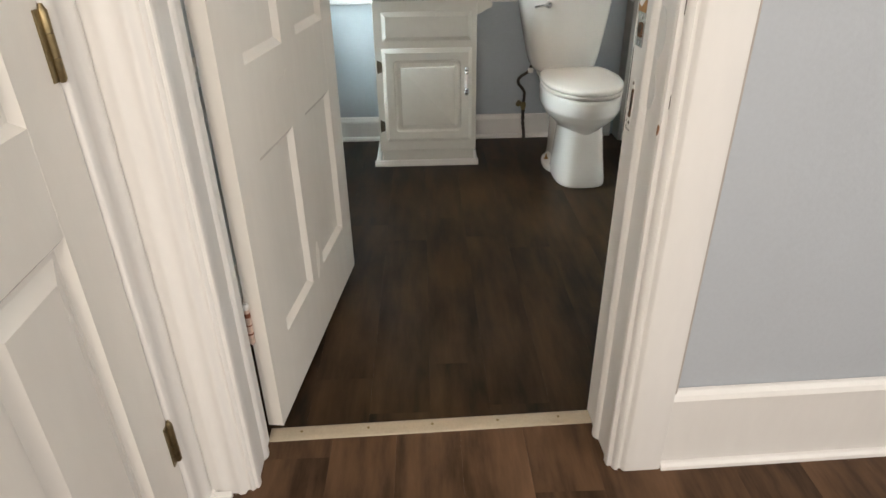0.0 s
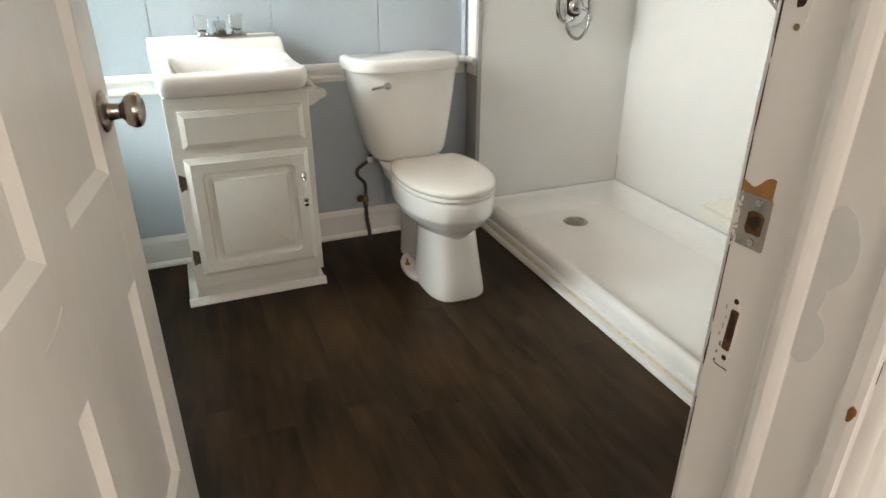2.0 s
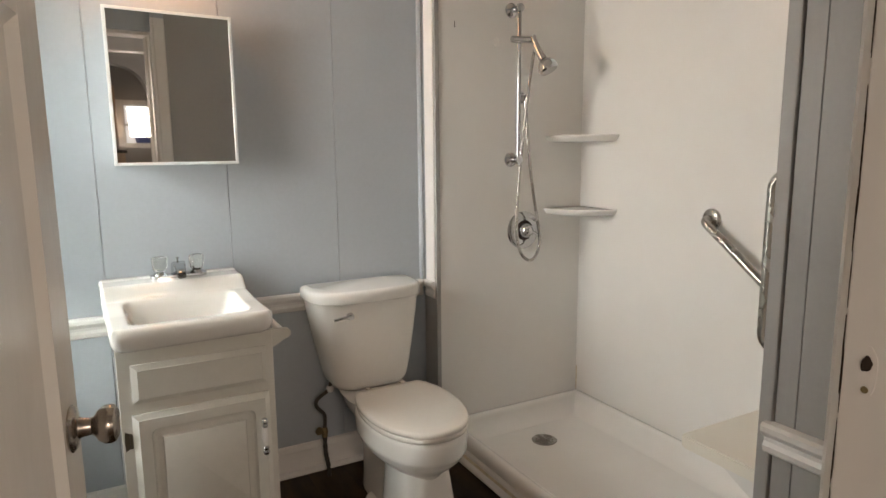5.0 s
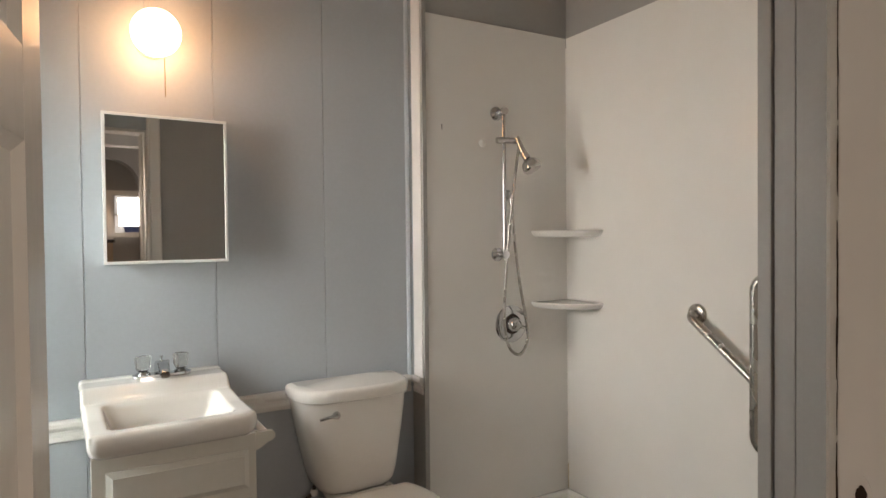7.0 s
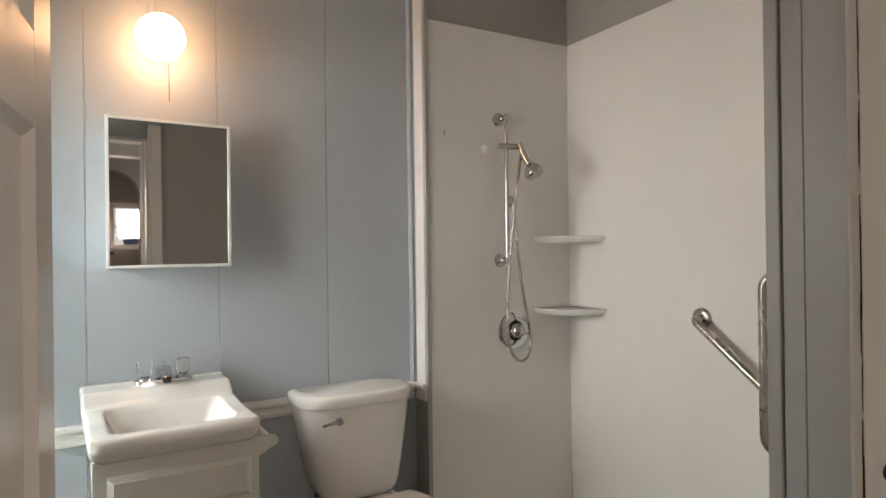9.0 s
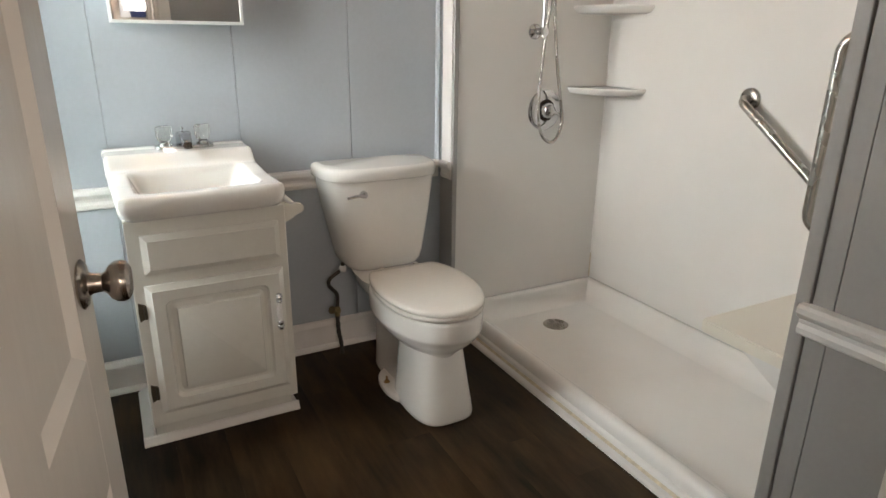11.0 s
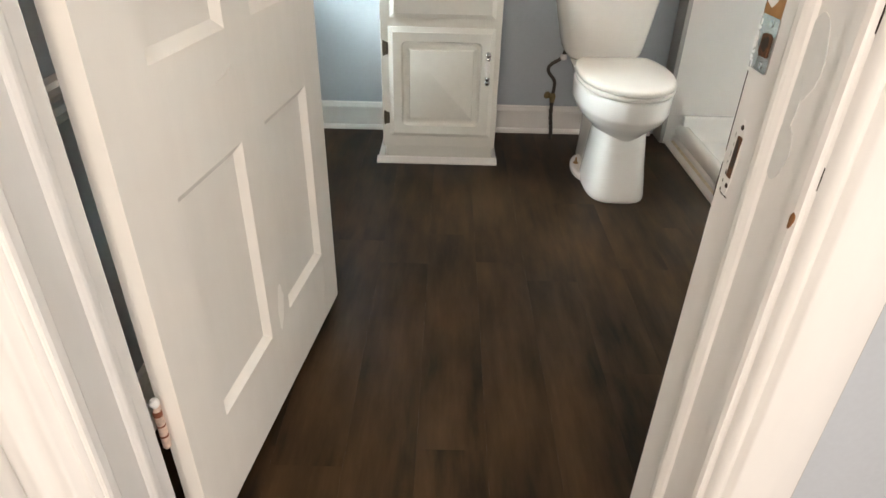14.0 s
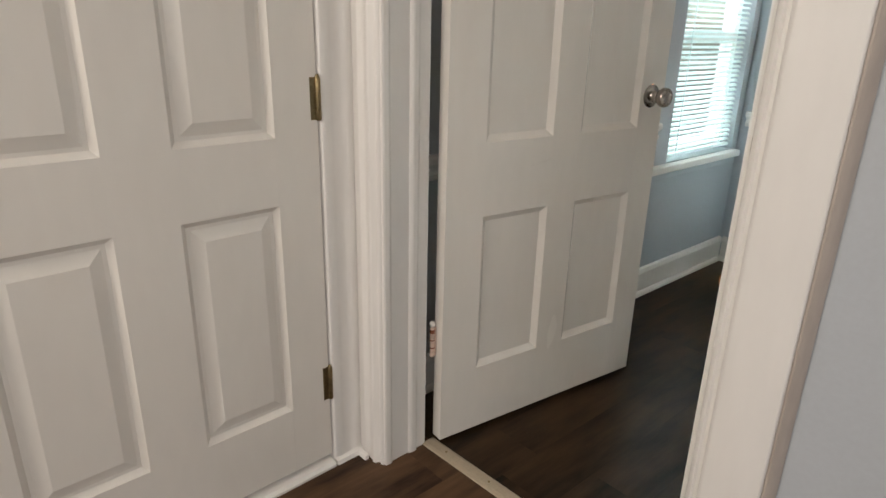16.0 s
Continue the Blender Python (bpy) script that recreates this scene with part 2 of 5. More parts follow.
def lathe(profile, m=None, n=28):
    """(r, z) pairs turned round z, then moved by m."""
    rings = [[(r * math.cos(2 * math.pi * i / n), r * math.sin(2 * math.pi * i / n), z) for i in range(n)] for r, z in profile]
    b = loft(rings)
    if m is not None:
        b.transform(m)
    return b


def along(d):
    return Vector(d).normalized().to_track_quat("Z", "Y").to_matrix().to_4x4()


def smooth_path(pts, k=8):
    out = []
    P = [Vector(p) for p in pts]
    P = [P[0] * 2 - P[1]] + P + [P[-1] * 2 - P[-2]]
    for i in range(1, len(P) - 2):
        for j in range(k):
            t = j / k
            a, b, c, d = P[i - 1], P[i], P[i + 1], P[i + 2]
            out.append(0.5 * ((2 * b) + (c - a) * t + (2 * a - 5 * b + 4 * c - d) * t * t + (3 * b - a - 3 * c + d) * t ** 3))
    out.append(P[-2])
    return out


def tube(pts, r, n=14):
    P = [Vector(p) for p in pts]
    rings, up = [], None
    for i, p in enumerate(P):
        d = (P[min(i + 1, len(P) - 1)] - P[max(i - 1, 0)]).normalized()
        if up is None:
            up = Vector((0, 0, 1)) if abs(d.z) < 0.9 else Vector((0, 1, 0))
        s = d.cross(up).normalized()
        up = s.cross(d).normalized()
        rr = r(i / (len(P) - 1)) if callable(r) else r
        rings.append([tuple(p + rr * (math.cos(2 * math.pi * k / n) * s + math.sin(2 * math.pi * k / n) * up)) for k in range(n)])
    return loft(rings)


def rounded(x0, x1, y0, y1, r, n=6):
    out = []
    for cx, cy, a0 in ((x1 - r, y1 - r, 0), (x0 + r, y1 - r, 90), (x0 + r, y0 + r, 180), (x1 - r, y0 + r, 270)):
        for i in range(n + 1):
            a = radians(a0 + 90 * i / n)
            out.append((cx + r * math.cos(a), cy + r * math.sin(a)))
    return out


def blob(cx, cy, rx, ry, seed, n=26, rough=0.25):
    """An uneven flat outline, for chips and patches."""
    rnd = random.Random(seed)
    ph = [rnd.uniform(0, 6.28) for _ in range(4)]
    out = []
    for i in range(n):
        a = 2 * math.pi * i / n
        k = 1 + rough * (0.5 * math.sin(2 * a + ph[0]) + 0.35 * math.sin(3 * a + ph[1]) + 0.25 * math.sin(5 * a + ph[2]) + 0.2 * math.sin(8 * a + ph[3]))
        out.append((cx + rx * k * math.cos(a), cy + ry * k * math.sin(a)))
    return out


# The door wall runs a little askew of the bathroom: u along it, v into the bathroom.
SKEW = 1.95
DW = pose(-0.192, 1.271, 0, 0, 0, SKEW)
HEAD = 2.04
CEILING = 2.70

# ---- structure: floors ----
sub_b = setting(part("floor_bathroom", box(-0.6, 2.2, 1.20, 3.6, -0.1, -0.006), SUBFLOOR), "dark brown vinyl plank bathroom floor", "floor")
sub_h = setting(part("floor_hall", box(-1.2, 3.4, -6.2, 1.20, -0.1, -0.006), SUBFLOOR), "brown vinyl plank hall floor", "floor")

# ---- structure: bathroom walls ----
BACK = 3.46
LEFT = -0.415
wall_back = setting(part("wall_back", box(-0.56, 1.26, BACK + 0.008, BACK + 0.13, 0, CEILING), GROOVE), "blue-grey painted panelled bathroom wall", "wall")
edges = [LEFT, -0.020, 0.408, 0.828, 1.2255]
for a, c in zip(edges, edges[1:]):
    part("panel", box(a + 0.0011, c - 0.0011, BACK, BACK + 0.009, 0.0, CEILING, 0.0012, 1), BATHWALL, wall_back)

WIN = (2.80, 3.405, 0.585, 2.02)
wall_left = new("wall_left")
setting(wall_left, "blue-grey painted bathroom wall with a window", "wall")
for nm, q in (("wall_below", (1.0, BACK + 0.13, 0, WIN[2])), ("wall_above", (1.0, BACK + 0.13, WIN[3], CEILING)),
              ("wall_side", (1.0, WIN[0], WIN[2], WIN[3])), ("wall_side", (WIN[1], BACK + 0.13, WIN[2], WIN[3]))):
    part(nm, box(LEFT - 0.13, LEFT, *q), BATHWALL, wall_left)

# the shower's back wall stands forward of the panelled wall, with a painted return
SH_X, SH_Y, SH_END = 2.007, 3.346, 1.855
RET = 1.226
WING = 1.250
wall_shower = setting(part("wall_shower_back", box(RET, 2.15, SH_Y + 0.005, BACK + 0.13, 0, CEILING), GREYWALL), "grey painted wall above the shower surround", "wall")
wall_shower_r = setting(part("wall_shower_side", box(SH_X + 0.005, 2.15, 1.3, SH_Y + 0.004, 0, CEILING), GREYWALL), "grey painted wall above the shower surround", "wall")
wing = setting(part("wall_wing", box(WING + 0.008, SH_X + 0.004, 1.25, SH_END - 0.005, 0, CEILING), GREYWALL), "grey panelled wall at the end of the shower", "wall")
for a, c in ((1.36, 1.6005), (1.602, 1.7755), (1.777, 1.822)):
    part("panel", box(WING, WING + 0.0085, a, c, 0, CEILING, 0.0012, 1), GREYWALL, wing)
part("corner_trim", prism(rounded(WING - 0.007, WING + 0.0105, 1.8235, 1.8565, 0.004), CEILING, "z"), GREYWALL, wing)

# ---- structure: the door wall, with its opening ----
wall_door = new("wall_door")
setting(wall_door, "lavender-grey hall wall with a doorway", "wall")
VL0, VL1 = -0.122, 0.010
VR1 = 0.045
U1 = 0.779
part("wall_side", box(-0.42, -0.02, VL0, VL1, 0, CEILING), HALLWALL, wall_door, m=DW)
part("wall_side", box(U1 + 0.02, 3.7, VL0, VR1 - 0.004, 0, CEILING), HALLWALL, wall_door, m=DW)
part("wall_above", box(-0.02, U1 + 0.02, VL0, VL1, HEAD + 0.02, CEILING), HALLWALL, wall_door, m=DW)

# jambs, stops and casings
jamb = setting(part("jamb_hinge_side", box(-0.02, 0.0, -0.135, VL1 - 0.002, 0, HEAD, 0.002), TRIM, m=DW), "white painted door jamb", "door frame")
jamb_r = setting(part("jamb_strike_side", box(U1, U1 + 0.02, -0.135, VR1, 0, HEAD, 0.002), TRIM, m=DW), "white painted door jamb with chipped paint", "door frame")
setting(part("jamb_head", box(-0.02, U1 + 0.02, -0.135, VL1 - 0.002, HEAD, HEAD + 0.02, 0.002), TRIM, m=DW), "white painted door head", "door frame")
setting(part("door_stop", prism([(U1 - 0.008, -0.048), (U1 - 0.010, -0.044), (U1 - 0.010, -0.036), (U1 - 0.008, -0.030), (U1 - 0.002, -0.024), (U1 + 0.001, -0.023), (U1 + 0.001, -0.056), (U1 - 0.004, -0.053)], HEAD, "z"), TRIM, m=DW), "white painted door stop moulding", "door frame")
setting(part("door_stop", prism([(0.006, -0.048), (0.007, -0.044), (0.007, -0.034), (0.005, -0.028), (0.001, -0.024), (-0.001, -0.023), (-0.001, -0.056), (0.003, -0.053)], HEAD, "z"), TRIM, m=DW), "white painted door stop moulding", "door frame")
setting(part("door_stop", prism([(0.004, -0.130), (0.005, -0.118), (-0.001, -0.108), (-0.001, -0.1345), (0.002, -0.1345)], HEAD, "z"), TRIM, m=DW), "white painted edge bead", "door frame")
setting(part("door_stop", prism([(U1 - 0.005, -0.128), (U1 - 0.005, -0.116), (U1 + 0.001, -0.110), (U1 + 0.001, -0.1345), (U1 - 0.003, -0.1345)], HEAD, "z"), TRIM, m=DW), "white painted edge bead", "door frame")


def casing_profile(u0, u1, face, depth):
    """Flat casing with a bead on the opening's side; depth is towards the room (-v)."""
    s = 1 if u1 > u0 else -1
    f = face
    return [(u0, f), (u0, f - depth * 0.55), (u0 + s * 0.004, f - depth * 0.8), (u0 + s * 0.010, f - depth * 0.86), (u0 + s * 0.013, f - depth * 0.70),
            (u0 + s * 0.018, f - depth * 0.70), (u0 + s * 0.023, f - depth * 0.96), (u0 + s * 0.028, f - depth), (u1 - s * 0.003, f - depth), (u1, f - depth * 0.9), (u1, f)]


setting(part("casing_strike_side", prism(casing_profile(U1 + 0.006, U1 + 0.112, -0.1225, 0.030), HEAD + 0.10, "z"), TRIM, m=DW, smooth=50), "white painted door casing", "door frame")
# added strip: shade on the casing's outer side, painted in with its brownish grime
EDGESHADE = mat("shaded_brownish_edge_paint", (0.43, 0.375, 0.335), 0.5, var=0.12, scale=18, bump=0.3, bscale=60, stretch=(1, 1, 0.3))
setting(part("casing_edge_strip", prism([(U1 + 0.1125, -0.1225), (U1 + 0.1125, -0.146), (U1 + 0.116, -0.146), (U1 + 0.121, -0.140), (U1 + 0.125, -0.130), (U1 + 0.126, -0.1225)], HEAD - 0.12, "z", 0.213), EDGESHADE, m=DW, smooth=50), "added brownish strip along the door casing, shade and grime in its colour", "door frame")
setting(part("casing_hinge_side", prism([(-0.004, -0.1225), (-0.004, -0.137), (-0.011, -0.141), (-0.015, -0.1375), (-0.020, -0.1375), (-0.025, -0.148), (-0.034, -0.150), (-0.040, -0.1455), (-0.060, -0.1435),
                                        (-0.064, -0.147), (-0.075, -0.147), (-0.079, -0.1435), (-0.099, -0.1425), (-0.099, -0.1225)], HEAD + 0.10, "z"), TRIM, m=DW, smooth=70), "fluted white painted door casing", "door frame")
setting(part("casing_head", box(-0.004, U1 + 0.006, -0.149, -0.1225, HEAD + 0.006, HEAD + 0.10, 0.003), TRIM, m=DW), "white painted door head casing", "door frame")
setting(part("casing_bath_side", prism([(U1 + 0.012, VR1 - 0.003), (U1 + 0.012, VR1 + 0.012), (U1 + 0.016, VR1 + 0.017), (U1 + 0.022, VR1 + 0.018), (U1 + 0.03, VR1 + 0.014), (U1 + 0.085, VR1 + 0.016), (U1 + 0.09, VR1 + 0.012), (U1 + 0.09, VR1 - 0.003)], HEAD + 0.10, "z"), TRIM, m=DW), "white painted casing with a cracked joint", "door frame")
setting(part("wall_bath_face", box(U1 + 0.091, 1.66, VR1 - 0.003, VR1 + 0.004, 0, CEILING), GREYWALL, m=DW), "grey painted bathroom wall beside the door", "wall")
setting(part("wall_bath_face", box(-0.24, -0.021, VL1 + 0.001, VL1 + 0.012, 0, CEILING), BATHWALL, m=DW), "blue-grey painted bathroom wall behind the door", "wall")
setting(part("wall_bath_face", box(-0.02, U1 + 0.02, VL1 + 0.001, VL1 + 0.012, HEAD + 0.022, CEILING), BATHWALL, m=DW), "blue-grey painted bathroom wall above the door", "wall")

# threshold strip
strip = tagged(part("threshold_strip", prism([(-0.001, 0.0), (0.001, 0.004), (0.010, 0.0065), (0.030, 0.0065), (0.040, 0.004), (0.042, 0.0)], U1 - 0.001, "x", 0.0005), STRIP, m=DW), "beige metal threshold strip across the doorway", "threshold")
for u in (0.075, 0.235, 0.39, 0.55, 0.70):
    part("screw", lathe([(0.0, 0.0), (0.0035, 0.0), (0.0035, 0.0012), (0.0, 0.0016)], DW @ pose(u, 0.021, 0.0062), 10), BRASS, strip)

# ---- structure: hall ----
CL = -0.098
closet_wall = new("wall_closet")
setting(closet_wall, "white painted closet wall with a door", "wall")
CD0, CD1 = -1.012, -0.232
part("wall_side", box(CL - 0.12, CL - 0.024, CD1 + 0.004, -0.126, 0, CEILING), HALLWALL, closet_wall, m=DW)
part("wall_side", box(CL - 0.12, CL - 0.004, -4.2, CD0 - 0.004, 0, CEILING), HALLWALL, closet_wall, m=DW)
part("wall_above", box(CL - 0.12, CL - 0.004, CD0 - 0.004, CD1 + 0.004, HEAD + 0.01, CEILING), HALLWALL, closet_wall, m=DW)
part("wall_inside", box(CL - 0.60, CL - 0.55, -1.2, -0.1, 0, CEILING), HALLWALL, closet_wall, m=DW)
setting(part("casing_closet", prism([(CL - 0.022, CD1 + 0.004), (CL + 0.001, CD1 + 0.004), (CL + 0.004, CD1 + 0.008), (CL + 0.004, CD1 + 0.030), (CL + 0.001, CD1 + 0.034), (CL + 0.001, CD1 + 0.062), (CL + 0.005, CD1 + 0.066), (CL + 0.006, CD1 + 0.082), (CL + 0.002, CD1 + 0.088), (CL + 0.002, -0.1265), (CL - 0.022, -0.1265)], HEAD + 0.10, "z"), TRIM, m=DW, smooth=70), "white painted closet door casing", "door frame")
setting(part("casing_closet", box(CL - 0.003, CL + 0.012, CD0 - 0.094, CD0 - 0.004, 0, HEAD + 0.10, 0.003), TRIM, m=DW), "white painted closet door casing", "door frame")
setting(part("casing_closet_head", box(CL - 0.003, CL + 0.012, CD0 - 0.004, CD1 + 0.003, HEAD + 0.012, HEAD + 0.10, 0.003), TRIM, m=DW), "white painted closet head casing", "door frame")
setting(part("closet_sill", prism([(CL - 0.10, 0.0), (CL - 0.10, 0.016), (CL - 0.022, 0.018), (CL + 0.008, 0.014), (CL + 0.016, 0.007), (CL + 0.016, 0.0)], CD1 - CD0 - 0.004, "y", CD0 + 0.002), TRIM, m=DW), "white painted closet door sill", "trim")
setting(part("closet_sill_dirt", box(CL - 0.099, CL - 0.021, CD0 + 0.01, CD1 - 0.01, 0.012, 0.0205), BROWN, m=DW), "bare brown wood closet sill", "trim")
setting(part("quarter_round", prism([(CL + 0.003, 0.0), (CL + 0.017, 0.0), (CL + 0.014, 0.011), (CL + 0.003, 0.017)], 0.098, "y", CD1 + 0.004), TRIM, m=DW), "white painted quarter-round moulding", "trim")
setting(part("quarter_round", prism([(-0.1505, 0.0), (-0.163, 0.0), (-0.160, 0.010), (-0.1505, 0.015)], 0.046, "x", -0.096), TRIM, m=DW), "white painted quarter-round moulding", "trim")

# hall baseboard
setting(part("baseboard_hall", prism([(-0.126, 0.0), (-0.142, 0.0), (-0.142, 0.182), (-0.147, 0.185), (-0.147, 0.192), (-0.141, 0.202), (-0.133, 0.210), (-0.126, 0.212)], 2.79, "x", U1 + 0.1125), TRIM, m=DW), "white painted hall baseboard", "baseboard")
setting(part("shoe_moulding_hall", prism([(-0.143, 0.0), (-0.158, 0.0), (-0.156, 0.008), (-0.150, 0.014), (-0.143, 0.016)], 2.79, "x", U1 + 0.1125), TRIM, m=DW), "white painted shoe moulding", "baseboard")

# the living room behind: header, far wall with an arch, windows
header = setting(part("header_beam", box(-0.28, 3.24, -0.36, -0.24, 2.262, CEILING - 0.001), HALLWALL), "grey painted header over a wide opening", "wall")
part("head_casing", box(-0.27, 3.22, -0.375, -0.225, 2.16, 2.2615, 0.004), TRIM, header)
ARCH = (0.30, 1.085, 1.78, 2.17)
FARY = -1.2
wall_far = new("wall_far")
setting(wall_far, "grey painted living room wall with an arched opening", "wall")
part("wall_side", box(-1.2, -0.22, FARY - 0.14, FARY, 0, CEILING), GREYWALL, wall_far)
part("wall_below", box(-0.22, 0.24, FARY - 0.14, FARY, 0, 0.8), GREYWALL, wall_far)
part("wall_above", box(-0.22, 0.24, FARY - 0.14, FARY, 2.1, CEILING), GREYWALL, wall_far)
part("wall_side", box(0.24, ARCH[0], FARY - 0.14, FARY, 0, CEILING), GREYWALL, wall_far)
part("wall_side", box(ARCH[1], 1.6, FARY - 0.14, FARY, 0, CEILING), GREYWALL, wall_far)
part("wall_side", box(2.9, 3.4, FARY - 0.14, FARY, 0, CEILING), GREYWALL, wall_far)
part("wall_below", box(1.6, 2.9, FARY - 0.14, FARY, 0, 0.8), GREYWALL, wall_far)
part("wall_above", box(1.6, 2.9, FARY - 0.14, FARY, 2.1, CEILING), GREYWALL, wall_far)
amid, ahalf = (ARCH[0] + ARCH[1]) / 2, (ARCH[1] - ARCH[0]) / 2
apts = [(ARCH[0], ARCH[2])]
for k in range(1, 24):
    a = math.pi * k / 24
    apts.append((amid - ahalf * math.copysign(abs(math.cos(a)) ** 0.7, math.cos(a)), ARCH[2] + (ARCH[3] - ARCH[2]) * math.sin(a) ** 0.8))
apts.append((ARCH[1], ARCH[2]))
part("arch_head", prism(apts + [(ARCH[1], CEILING), (ARCH[0], CEILING)], 0.14, "y", FARY - 0.14), GREYWALL, wall_far)
wall_east = new("wall_east")
setting(wall_east, "grey painted living room wall with a window", "wall")
part("wall_side", box(3.25, 3.4, 0.25, 1.5, 0, CEILING), HALLWALL, wall_east)
part("wall_side", box(3.25, 3.4, FARY, -1.05, 0, CEILING), HALLWALL, wall_east)
part("wall_below", box(3.25, 3.4, -1.05, 0.25, 0, 0.8), HALLWALL, wall_east)
part("wall_above", box(3.25, 3.4, -1.05, 0.25, 2.15, CEILING), HALLWALL, wall_east)

# kitchen beyond the arch
KY = -4.0
KW = (1.285, 1.95, 1.43, 1.98)
wall_kitchen = new("wall_kitchen")
setting(wall_kitchen, "grey painted kitchen wall with a window", "wall")
part("wall_side", box(-1.2, KW[0], KY - 0.14, KY, 0, CEILING), GREYWALL, wall_kitchen)
part("wall_side", box(KW[1], 3.4, KY - 0.14, KY, 0, CEILING), GREYWALL, wall_kitchen)
part("wall_below", box(KW[0], KW[1], KY - 0.14, KY, 0, KW[2]), GREYWALL, wall_kitchen)
part("wall_above", box(KW[0], KW[1], KY - 0.14, KY, KW[3], CEILING), GREYWALL, wall_kitchen)
setting(part("wall_kitchen_side", box(-1.2, -1.1, KY, FARY - 0.14, 0, CEILING), GREYWALL), "grey painted kitchen wall", "wall")
setting(part("wall_kitchen_side", box(3.3, 3.4, KY, FARY - 0.14, 0, CEILING), GREYWALL), "grey painted kitchen wall", "wall")
kwin = setting(new("window_kitchen"), "white double-hung kitchen window", "window")
part("window_casing", box(KW[0] - 0.07, KW[0], KY, KY + 0.02, KW[2] - 0.06, KW[3] + 0.07, 0.003), TRIM, kwin)
part("window_casing", box(KW[1], KW[1] + 0.07, KY, KY + 0.02, KW[2] - 0.06, KW[3] + 0.07, 0.003), TRIM, kwin)
part("window_casing", box(KW[0] + 0.001, KW[1] - 0.001, KY + 0.001, KY + 0.02, KW[3], KW[3] + 0.07, 0.003), TRIM, kwin)
part("window_sill", box(KW[0] - 0.08, KW[1] + 0.08, KY + 0.021, KY + 0.06, KW[2] - 0.03, KW[2], 0.004), TRIM, kwin)
part("sash_rail", box(KW[0], KW[1], KY - 0.08, KY - 0.04, 1.70, 1.735, 0.003), TRIM, kwin)
part("sash_rail", box(KW[0], KW[1], KY - 0.08, KY - 0.04, KW[2], KW[2] + 0.04, 0.003), TRIM, kwin)
part("sash_stile", box(KW[0], KW[0] + 0.04, KY - 0.078, KY - 0.042, KW[2] + 0.041, KW[3], 0.003), TRIM, kwin)
tagged(part("bucket", lathe([(0.0, 0), (0.085, 0), (0.12, 0.16), (0.13, 0.17), (0.12, 0.175), (0.11, 0.16), (0.0, 0.155)], pose(1.58, KY - 0.28, 1.4405)), BLUEBIN, smooth=True), "blue plastic bucket on the ledge outside the kitchen window", "bucket")
setting(part("ledge_outside", box(1.1, 2.2, KY - 0.50, KY - 0.141, 1.39, 1.44), GREYWALL), "ledge outside the kitchen window", "ledge")
cab = thing("kitchen_cabinet", "warm brown wooden kitchen wall cabinet", "cabinet")
part("body", box(0.45, 1.16, KY + 0.004, KY + 0.34, 1.52, 2.2, 0.004), WOODCAB, cab)
part("door", box(0.80, 1.155, KY + 0.342, KY + 0.362, 1.53, 2.19, 0.006), WOODCAB, cab)
cab2 = thing("kitchen_base_cabinet", "warm brown wooden kitchen base cabinet", "cabinet")
part("body", box(0.3, 1.19, KY + 0.004, KY + 0.58, 0.0, 1.33, 0.004), WOODCAB, cab2)
part("door", box(0.75, 1.18, KY + 0.582, KY + 0.602, 0.1, 1.30, 0.006), WOODCAB, cab2)
tagged(part("worktop", box(0.3, 1.21, KY + 0.004, KY + 0.61, 1.3305, 1.37, 0.006), HOSE), "dark kitchen worktop on the base cabinets", "worktop")

ceil_b = setting(part("ceiling", box(-1.2, 3.4, -6.2, 3.6, CEILING + 0.001, CEILING + 0.1), CEIL), "off-white painted ceiling", "ceiling")

# ---- structure: bathroom trim ----
base_prof = [(0.0, 0.0), (-0.014, 0.0), (-0.014, 0.095), (-0.020, 0.099), (-0.020, 0.106), (-0.012, 0.122), (0.0, 0.126)]
shoe_prof = [(-0.015, 0.0), (-0.031, 0.0), (-0.029, 0.010), (-0.022, 0.018), (-0.015, 0.020)]
rail_prof = [(a, c + 0.009) for a, c in ((0.0, 0.684), (-0.010, 0.684), (-0.016, 0.690), (-0.018, 0.702), (-0.013, 0.712), (-0.014, 0.722), (-0.024, 0.730), (-0.030, 0.738), (-0.030, 0.750), (-0.024, 0.757), (0.0, 0.757))]


def at_back(p):
    return [(BACK - 0.001 + a, c) for a, c in p]


def at_left(p):
    return [(LEFT + 0.001 - a, c) for a, c in p]


setting(part("baseboard_back", prism(at_back(base_prof), 1.60, "x", LEFT + 0.021), TRIM), "white painted bathroom baseboard", "baseboard")
setting(part("shoe_moulding_back", prism(at_back(shoe_prof), 1.60, "x", LEFT + 0.017), TRIM), "white painted shoe moulding", "baseboard")
setting(part("chair_rail_back", prism(at_back(rail_prof), 1.59, "x", LEFT + 0.031), TRIM), "white painted chair rail", "trim")
setting(part("baseboard_left", prism(at_left(base_prof), 2.05, "y", BACK - 2.06), TRIM), "white painted bathroom baseboard", "baseboard")
setting(part("shoe_moulding_left", prism(at_left(shoe_prof), 2.02, "y", BACK - 2.06), TRIM), "white painted shoe moulding", "baseboard")
setting(part("chair_rail_left", prism(at_left(rail_prof), 1.30, "y", 1.38), TRIM), "white painted chair rail", "trim")
setting(part("baseboard_wing", prism([(WING + a, c) for a, c in base_prof], 0.470, "y", 1.365), TRIM), "white painted bathroom baseboard", "baseboard")
setting(part("shoe_moulding_wing", prism([(WING + a, c) for a, c in shoe_prof], 0.474, "y", 1.365), TRIM), "white painted shoe moulding", "baseboard")
